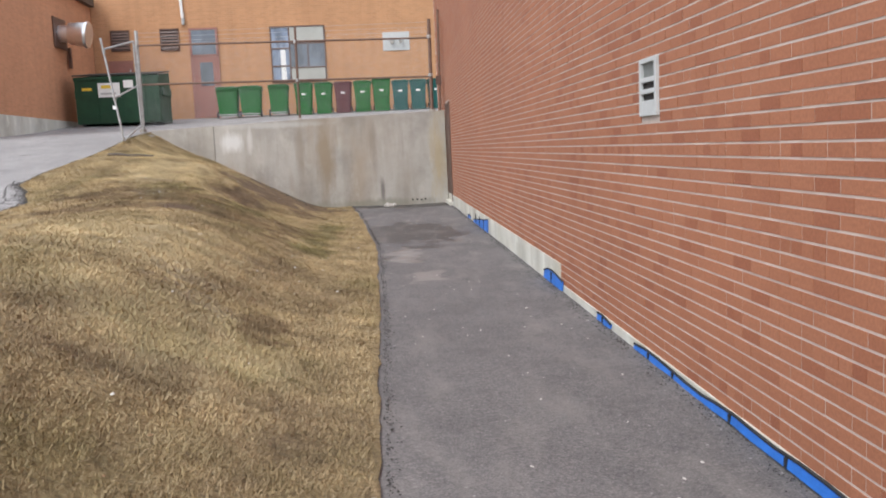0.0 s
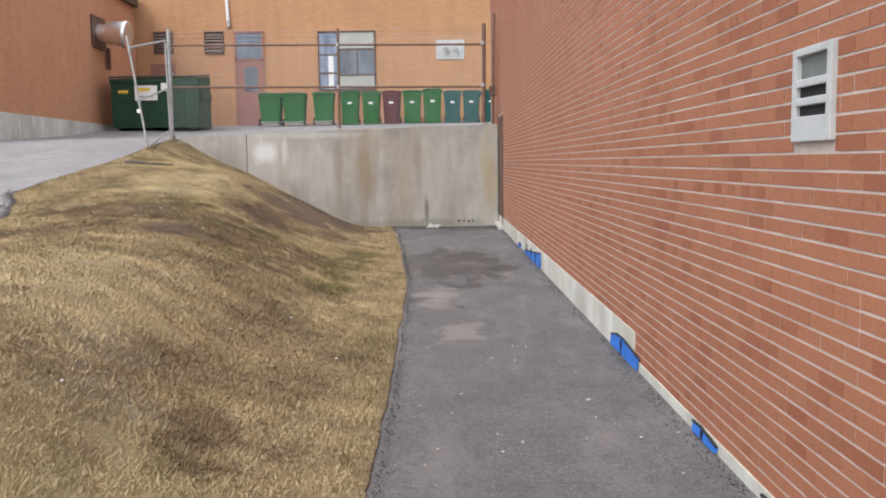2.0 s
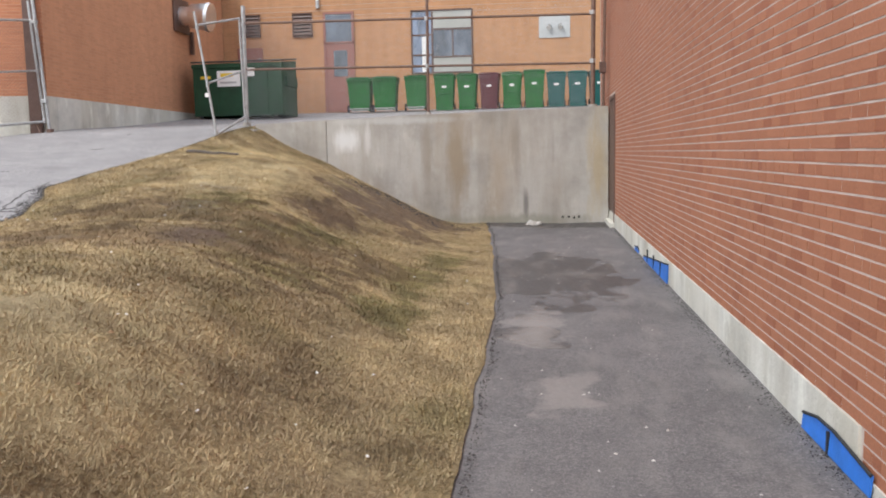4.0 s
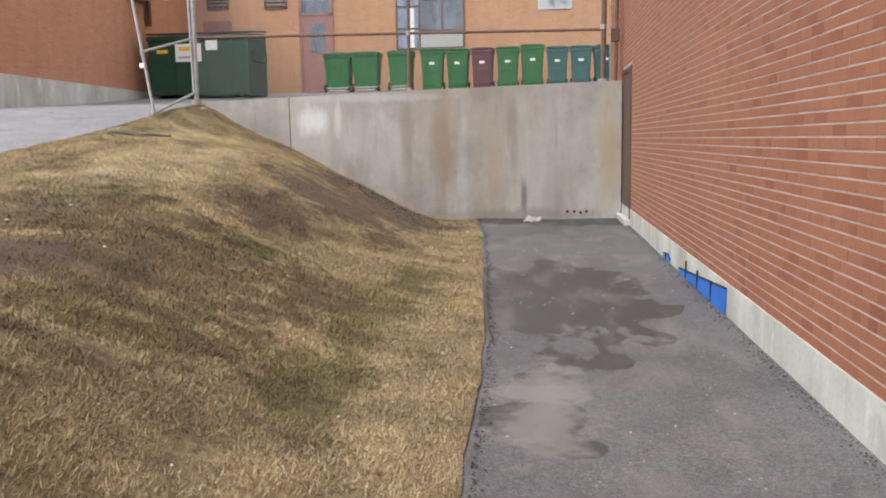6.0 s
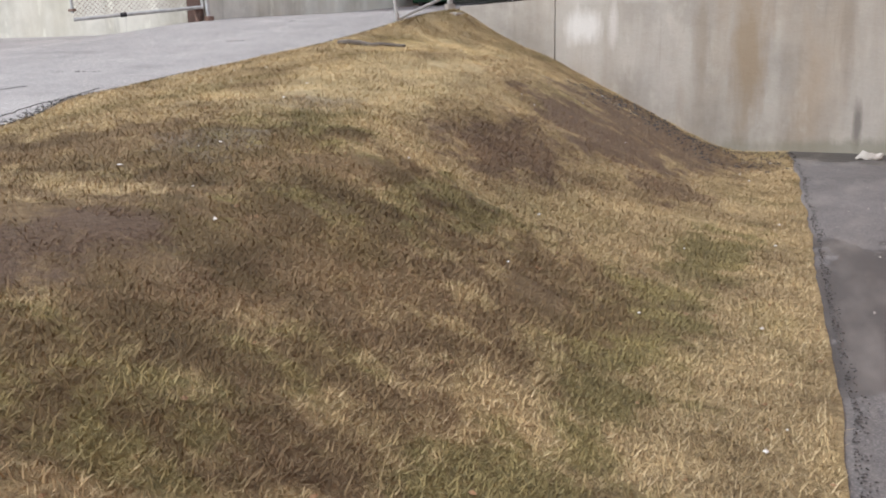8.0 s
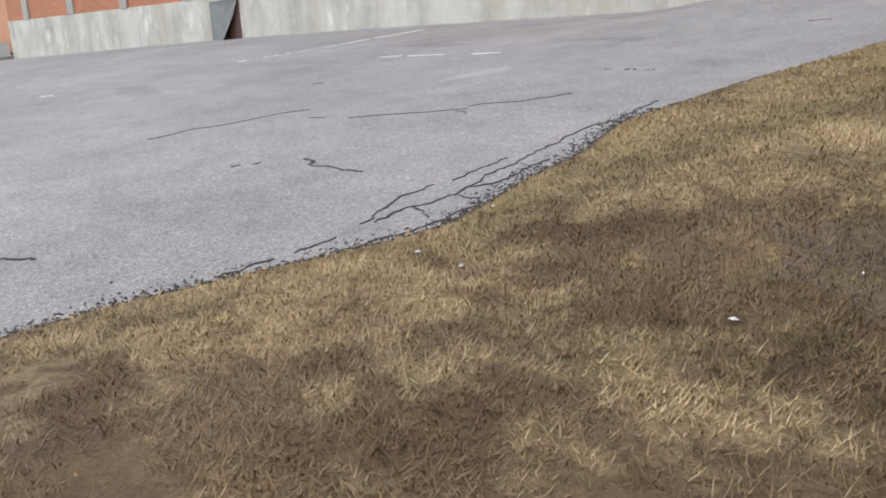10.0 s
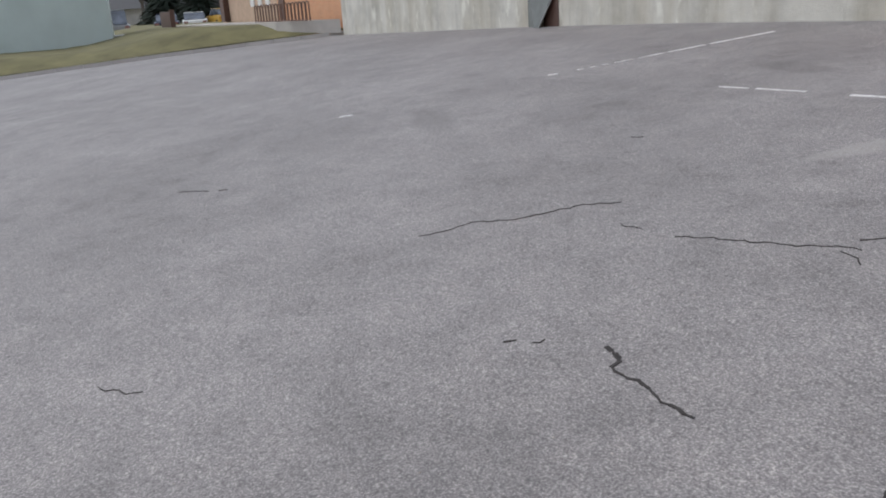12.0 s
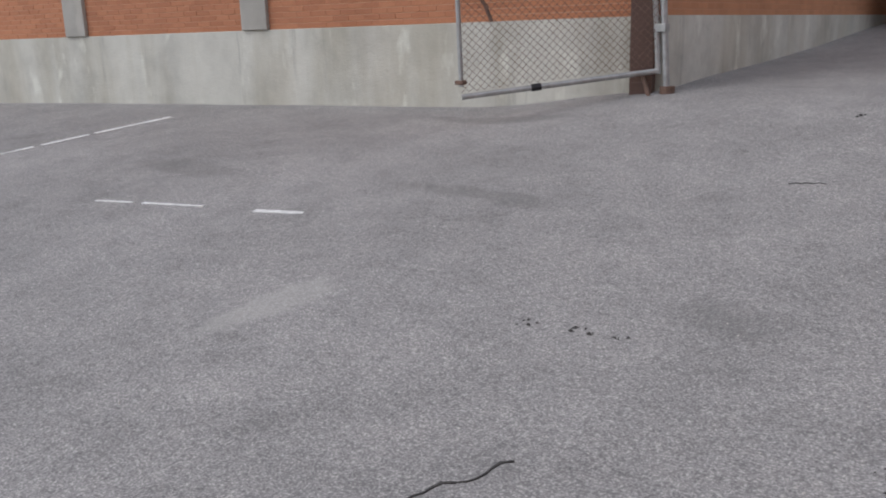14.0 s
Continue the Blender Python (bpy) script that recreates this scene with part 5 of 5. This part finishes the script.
part("hitch_frame", one_tube((-52.5, 2.2, 1.7), (-53.2, 4.4, 1.7), 0.05, 8), M_GALV, trailer)
shed = thing("low_house", "low pale house beyond the parked cars", "house", pose(-120, -12.4, 1.3, 0, 0, 10))
part("wall", one_box((-5, -9, 0), (5, 6, 2.6)), M_WALK, shed)
part("roof", prism(bmesh.new(), [(-5.6, -9.5, 2.6), (5.6, -9.5, 2.6), (0, -9.5, 4.4)], (0, 16, 0)), M_ROOF, shed)
part("window", one_box((4.95, -6, 1.0), (5.05, -4, 2.0)), M_GLASS, shed)


# ---- marks on the asphalt ----
def lay_line(a, b, width, label, worn=0.45, seed=1):
    rng = random.Random(seed)
    a, b = Vector((*a, 0)), Vector((*b, 0))
    d = (b - a).normalized()
    nrm = Vector((-d.y, d.x, 0)) * width / 2
    bm = bmesh.new()
    n = max(2, int((b - a).length / 0.09))
    for i in range(n):
        if rng.random() < worn:
            continue
        p, q = a.lerp(b, i / n), a.lerp(b, (i + 1) / n)
        l, r = rng.uniform(0.5, 1), rng.uniform(0.5, 1)
        c = [p - nrm * l, q - nrm * r, q + nrm * r, p + nrm * l]
        lo = [Vector((v.x, v.y, lot_z(v.x, v.y) + 0.0)) for v in c]
        prism(bm, lo, (0, 0, 0.006))
    return structure("parking_line", bm, M_LINE, label, "parking line")


LINE = "faded worn white parking line on the asphalt"
lay_line((-16.85, 12.40), (-16.80, 12.66), 0.10, LINE, 0.15, 1)
lay_line((-16.82, 12.95), (-16.84, 14.05), 0.05, LINE, 0.35, 2)
lay_line((-16.85, 14.05), (-16.88, 15.94), 0.11, LINE, 0.04, 3)
lay_line((-14.07, 13.40), (-12.89, 13.82), 0.040, LINE, 0.25, 4)
lay_line((-12.41, 13.95), (-12.02, 14.09), 0.065, LINE, 0.02, 5)
lay_line((-16.75, 9.64), (-16.70, 9.80), 0.09, LINE, 0.1, 6)


def crack(points, width, seed, forks=0.0):
    """A crack that wanders between a few stations."""
    rng = random.Random(seed)
    pts = [Vector((*p, 0)) for p in points]
    fine = []
    for p, q in zip(pts, pts[1:]):
        n = max(2, int((q - p).length / 0.035))
        side_v = Vector((-(q - p).y, (q - p).x, 0)).normalized()
        w = 0.0
        for i in range(n):
            w = w * 0.7 + rng.uniform(-0.02, 0.02)
            fine.append(p.lerp(q, i / n) + side_v * w * min(1, i))
    fine.append(pts[-1])
    bm = bmesh.new()
    for i, (p, q) in enumerate(zip(fine, fine[1:])):
        d = (q - p).normalized()
        s = Vector((-d.y, d.x, 0)) * width * (0.06 + 0.6 * abs(noise.noise((p.x * 7, p.y * 7, seed))) + rng.uniform(0, 0.25))
        e = d * 0.006
        if noise.noise((p.x * 4, p.y * 4, seed + 9)) > 0.42:
            continue
        c = [p - s - e, q - s + e, q + s + e, p + s - e]
        zs = [Vector((v.x, v.y, lot_z(v.x, v.y))) for v in c]
        prism(bm, zs, (0, 0, 0.0045))
    return structure("crack", bm, M_CRACK, "thin dark crack in the asphalt", "crack")


for k, (pts, w) in enumerate((
        ([(-11.03, 9.70), (-11.06, 10.16)], 0.007), ([(-11.06, 10.16), (-10.94, 10.43), (-10.95, 10.85), (-10.82, 11.07)], 0.012),
        ([(-10.40, 10.90), (-10.23, 10.96)], 0.006),
        ([(-9.97, 11.06), (-9.64, 11.34), (-9.43, 11.54), (-9.22, 11.72)], 0.011),
        ([(-9.34, 11.81), (-9.23, 11.96), (-9.05, 12.15), (-8.9, 12.5)], 0.010),
        ([(-9.25, 11.63), (-9.06, 11.60)], 0.007),
        ([(-8.85, 10.18), (-8.67, 10.13)], 0.034), ([(-8.67, 10.13), (-8.54, 10.15), (-8.35, 10.19), (-8.15, 10.24)], 0.018),
        ([(-9.14, 9.78), (-9.13, 9.83)], 0.018), ([(-9.06, 9.90), (-9.06, 9.95)], 0.016),
        ([(-7.05, 9.0), (-7.09, 9.32), (-7.10, 9.64), (-7.23, 10.04), (-7.21, 10.29), (-7.28, 10.40), (-7.21, 10.52), (-7.35, 11.0)], 0.017),
        ([(-7.20, 9.75), (-7.32, 9.93), (-7.44, 10.15), (-7.48, 10.28), (-7.47, 10.48), (-7.60, 10.9)], 0.012),
        ([(-7.28, 10.40), (-7.43, 10.71), (-7.72, 11.5), (-7.98, 12.5)], 0.013),
        ([(-6.93, 9.5), (-6.90, 9.92), (-6.91, 10.09), (-6.98, 10.29)], 0.018), ([(-6.88, 10.0), (-6.96, 10.13), (-7.02, 10.3)], 0.012),
        ([(-7.21, 10.29), (-7.05, 10.33)], 0.010), ([(-7.23, 10.04), (-7.0, 10.0)], 0.009),
        ([(-8.58, 7.86), (-8.46, 7.90), (-8.34, 8.04), (-8.24, 8.27), (-8.06, 8.42)], 0.018), ([(-8.13, 7.86), (-8.13, 7.93)], 0.018),
        ([(-9.72, 7.80), (-9.54, 8.04)], 0.008), ([(-14.05, 7.82), (-13.71, 8.30)], 0.012),
        ([(-12.56, 11.90), (-12.48, 11.98)], 0.012), ([(-9.38, 15.93), (-9.08, 16.06)], 0.014))):
    crack(pts, w, 30 + k)


def crumbs(name, label, mat, spots, size, seed, category, zf):
    """Loose bits lying about: one joined scatter."""
    rng = random.Random(seed)
    verts, faces = [], []
    for x, y in spots:
        z, s, a = zf(x, y), size * rng.uniform(0.4, 1.3), rng.uniform(0, 6.28)
        ring = [(x + s * math.cos(a + k * 1.571) * (1 if k % 2 else 0.6), y + s * math.sin(a + k * 1.571) * (1 if k % 2 else 0.6)) for k in range(4)]
        b = len(verts)
        verts += [(px, py, z - 0.002) for px, py in ring] + [(x + rng.uniform(-s, s) * 0.2, y, z + s * rng.uniform(0.25, 0.6))]
        faces += [(b, b + 1, b + 4), (b + 1, b + 2, b + 4), (b + 2, b + 3, b + 4), (b + 3, b, b + 4)]
    me = bpy.data.meshes.new(name)
    me.from_pydata(verts, [], faces)
    me.materials.append(mat)
    return tagged(new(name, me), label, category, kind="stuff")


rng = random.Random(9)
spots = []
for k in range(5200):
    y = 6.5 + 6.0 * rng.random() if k % 6 else 12 + 6.5 * rng.random()
    spots.append((edge_x(y) - abs(rng.gauss(0, 0.085 if y < 12.3 else 0.03)) + 0.03, y))
crumbs("broken_asphalt", "dark broken asphalt crumbs along the driveway edge", M_CRACK, spots, 0.014, 3, "rubble", lambda x, y: max(lot_z(min(x, edge_x(y)), y), bank_z(x, y) if x > edge_x(y) else -1))
spots = [(path_x(y) + 0.03 + abs(rng.gauss(0, 0.028)), y) for y in [-3 + 21 * rng.random() for _ in range(2400)]]
crumbs("soil_crumbs", "dark soil crumbs along the path edge", M_CRACK, spots, 0.0075, 5, "soil", lambda x, y: 0.0)
spots = [(-0.03 - abs(rng.gauss(0, 0.05)), y) for y in [-3 + 22 * rng.random() for _ in range(2600)]]
crumbs("wall_foot_dirt", "dark gritty dirt along the wall foot", M_CRACK, spots, 0.007, 15, "dirt", lambda x, y: 0.0)
spots = [(-2.3 + 2.2 * rng.random(), -3 + 21 * rng.random()) for _ in range(260)]
crumbs("path_grit", "pale grit scattered on the asphalt path", M_WALK, [s for s in spots if s[0] > path_x(s[1]) + 0.1], 0.011, 6, "grit", lambda x, y: 0.0)
spots = [(-7.8 - rng.random() ** 1.5 * 7, 7.5 + 9 * rng.random()) for _ in range(700)]
crumbs("lot_grit", "pale grit scattered on the parking asphalt", M_WALK, [s for s in spots if s[0] < edge_x(s[1]) - 0.1], 0.009, 7, "grit", lot_z)
bits = [(x + rng.gauss(0, 0.025), y + rng.gauss(0, 0.025)) for x, y in ((-9.56, 13.46), (-9.25, 13.51), (-9.09, 13.55), (-9.36, 17.60)) for _ in range(7)]
crumbs("asphalt_bits", "few dark loose bits on the parking asphalt", M_CRACK, bits, 0.022, 21, "rubble", lot_z)
spots = [(path_x(y) - rng.random() * 5.3, y) for y in [-2 + 20.5 * rng.random() for _ in range(520)]]
crumbs("dead_leaves", "pale dry leaves scattered on the winter grass", M_LEAF, spots, 0.015, 8, "leaves", lambda x, y: bank_z(x, y) + 0.012)
spots = [(path_x(y) - rng.random() * 5.3, y) for y in [-2 + 20.5 * rng.random() for _ in range(90)]]
crumbs("paper_scraps", "small white litter scraps on the grass", M_WHITE, spots, 0.015, 10, "litter", lambda x, y: bank_z(x, y) + 0.015)
spots = [(-2.4 - rng.random() * 2.6, 16.6 + 2.6 * rng.random() ** 0.6) for _ in range(900)]
crumbs("leaf_litter", "brown leaf litter on bare soil below the wall", M_CRACK, spots, 0.03, 11, "leaf litter", lambda x, y: bank_z(x, y) + 0.005)

rag = thing("rag", "crumpled pale rag at the foot of the retaining wall", "rag")
bm = bmesh.new()
bmesh.ops.create_icosphere(bm, subdivisions=3, radius=0.14, matrix=Matrix.LocRotScale((-1.55, 18.75, 0.02), None, (1.1, 0.7, 0.4)))
for v in bm.verts:
    v.co += Vector((0, 0, 0.05 * noise.noise(v.co * 14))) + 0.04 * noise.noise_vector(v.co * 9)
part("cloth", bm, M_WALK, rag)
stick = thing("dead_branch", "dark dead branch lying on the grass bank", "branch")
bm = bmesh.new()
p = Vector((-7.35, 15.6, bank_z(-7.35, 15.6) + 0.03))
for k in range(6):
    q = p + Vector((0.16, -0.03 + 0.05 * math.sin(k * 2), 0))
    q.z = bank_z(q.x, q.y) + 0.03 + 0.01 * (k % 2)
    tube(bm, p, q, 0.03 - 0.003 * k, 6)
    p = q
part("wood", bm, M_BARK, stick)
holes = thing("drain_holes", "row of small dark drain holes low in the retaining wall", "drain holes")
# solid discs on the wall face, coloured as the shaded insides of holes
for x in (-0.62, -0.72, -0.83, -0.95):
    part("hole", one_tube((x, RW_Y - 0.008, 0.10 + 0.03 * math.sin(x * 30)), (x, RW_Y + 0.01, 0.10 + 0.03 * math.sin(x * 30)), 0.025, 8), M_HOLE_SHADE, holes)


# ---- grass blades ----
def blades(count, seed):
    g = np.random.RandomState(seed)
    zs = np.array([v.co.z for v in bank.data.vertices]).reshape(len(steps), len(rows_y))
    ys = np.array(rows_y)
    edge_a, edge_b = np.array([path_x(v) for v in ys]), np.array([edge_x(v) for v in ys])
    thin = np.array([[noise.noise((a * 7.0, b * 1.4, 20)) * 0.5 + noise.noise((a * 19, b * 3.7, 5)) * 0.6 for b in ys] for a in steps])
    n = int(count * 1.7)
    y = -1.2 + 20.5 * g.rand(n)
    u = 0.004 + 0.99 * g.rand(n)
    j = np.clip(np.searchsorted(ys, y) - 1, 0, len(ys) - 2)
    fj = (y - ys[j]) / (ys[j + 1] - ys[j])
    i = np.minimum((u * 72).astype(int), 71)
    fi = u * 72 - i

    def pick(t):
        return (t[i, j] * (1 - fi) + t[i + 1, j] * fi) * (1 - fj) + (t[i, j + 1] * (1 - fi) + t[i + 1, j + 1] * fi) * fj

    xa, xb = edge_a[j] * (1 - fj) + edge_a[j + 1] * fj, edge_b[j] * (1 - fj) + edge_b[j + 1] * fj
    x, z, bare = xa + u * (xb - xa), pick(zs), pick(thin)
    keep = bare + 0.25 * g.rand(n) > -0.20
    keep &= ~(((x + 4.05) ** 2 / 0.9 + ((y - 16.5) / 2.3) ** 2 < 0.8 + 0.7 * g.rand(n)) & (g.rand(n) < 0.85))
    keep &= ~(((x + 4.45) ** 2 / 0.2 + ((y - 9.0) / 0.8) ** 2 < 0.6 + 0.7 * g.rand(n)) & (g.rand(n) < 0.5))
    x, y, z = x[keep][:count], y[keep][:count], z[keep][:count]
    m = len(x)
    a, ln, w = g.rand(m) * 6.283, 0.025 + 0.040 * g.rand(m) ** 1.5, 0.0013 + 0.0018 * g.rand(m)
    lean, rise = 0.45 + 0.6 * g.rand(m), 0.15 + 0.55 * g.rand(m)
    ca, sa = np.cos(a), np.sin(a)
    verts = np.empty((m, 3, 3))
    verts[:, 0] = np.stack([x - sa * w, y + ca * w, z - 0.003], 1)
    verts[:, 1] = np.stack([x + sa * w, y - ca * w, z - 0.003], 1)
    verts[:, 2] = np.stack([x + ca * ln * lean, y + sa * ln * lean, z + ln * rise], 1)
    me = bpy.data.meshes.new("grass_blades")
    me.vertices.add(m * 3)
    me.vertices.foreach_set("co", verts.ravel())
    me.loops.add(m * 3)
    me.loops.foreach_set("vertex_index", np.arange(m * 3, dtype=np.int32))
    me.polygons.add(m)
    me.polygons.foreach_set("loop_start", np.arange(0, m * 3, 3, dtype=np.int32))
    me.update(calc_edges=True)
    me.materials.append(M_BLADE)
    return tagged(new("grass_blades", me), "short dry straw-coloured winter grass blades", "grass", kind="stuff")


blades(760000, 3)

# ---- bricks of the long wall, laid last ----
def lay_bricks():
    course, length, bed, head = 0.0660, 0.190, 0.0105, 0.0055
    rng = random.Random(4)
    near, verts, faces = [], [], []
    quad = [(0, 1, 2, 3), (0, 4, 5, 1), (1, 5, 6, 2), (2, 6, 7, 3), (3, 7, 4, 0)]

    def corners(y0, y1, z0, z1, x):
        return [(x, y0, z0), (x, y1, z0), (x, y1, z1), (x, y0, z1), (0.012, y0, z0), (0.012, y1, z0), (0.012, y1, z1), (0.012, y0, z1)]

    rows = int((WALL_TOP - 0.06) / course)
    for r in range(rows):
        z0 = 0.050 + r * course
        header = r % 6 == 1
        step = length / 2 if header else length
        y = -14 + (length / 2 if r % 2 else 0)
        while y < 22.1:
            y0, y1 = y + head / 2, y + step - head / 2
            y += step
            y1 = min(y1, 22.3)
            if y0 > 5.35 and z0 < 0.24:
                continue
            spans = [(y0, y1)]
            for a, b, lo, hi in ((18.055, 19.36, 0.0, 2.505), (2.366, 2.709, 1.548, 1.880)):
                if lo < z0 + course - bed and z0 < hi:
                    spans = [s for p, q in spans for s in ((p, min(q, a)), (max(p, b), q)) if s[1] - s[0] > 0.012]
            for p, q in spans:
                x = rng.uniform(-0.0015, 0.0015)
                if 1.3 < p < 3.9 and 1.15 < z0 < 2.2 and len(near) < 290:
                    near.append((p, z0, q - p, x))
                    continue
                b = len(verts)
                verts.extend(corners(p, q, z0, z0 + course - bed, x))
                faces.extend(tuple(b + i for i in f) for f in quad)
    me = bpy.data.meshes.new("brickwork")
    me.from_pydata(verts, [], faces)
    me.materials.append(M_BRICK)
    rest = tagged(new("brickwork", me), kind="stuff")
    rest.parent = wall_east
    shapes = {}
    for y0, z0, w, x in near:
        key = round(w, 3)
        if key not in shapes:
            m = bpy.data.meshes.new("brick")
            m.from_pydata(corners(0, w, 0, course - bed, 0.0), [], quad)
            m.materials.append(M_BRICK)
            shapes[key] = m
        ob = new("brick", shapes[key])
        ob.location = (x, y0, z0)
        ob.parent = wall_east


lay_bricks()


def lay_front():
    """The brick bays of the gymnasium front, in the wall's own frame."""
    course, length, bed, head = 0.0677, 0.213, 0.011, 0.007
    rng = random.Random(6)
    verts, faces = [], []
    quad = [(0, 1, 2, 3), (0, 4, 5, 1), (1, 5, 6, 2), (2, 6, 7, 3), (3, 7, 4, 0)]
    bays = [(PIL[0], -0.42, 4.9)] + [(PIL[i + 1], PIL[i] - PIL_W, 3.69) for i in range(6)] + [(S_END, PIL[-1] - PIL_W, 4.9)]
    for a, b, top in bays:
        for r in range(int((top - 2.78) / course)):
            z0 = 2.786 + r * course
            x = a - (length / 2 if r % 2 else 0)
            while x < b:
                x0, x1 = max(a, x + head / 2), min(b, x + length - head / 2)
                x += length
                if x1 - x0 < 0.02:
                    continue
                k, d = len(verts), -0.004 + rng.uniform(-0.0015, 0.0015)
                z1 = z0 + course - bed
                verts.extend([(x0, d, z0), (x1, d, z0), (x1, d, z1), (x0, d, z1), (x0, 0.01, z0), (x1, 0.01, z0), (x1, 0.01, z1), (x0, 0.01, z1)])
                faces.extend(tuple(k + i for i in f) for f in quad)
    me = bpy.data.meshes.new("front_brickwork")
    me.from_pydata(verts, [], faces)
    me.materials.append(M_BRICK_SIDE)
    ob = tagged(new("front_brickwork", me), kind="stuff")
    ob.parent = bpy.data.objects["wall_south"]


lay_front()
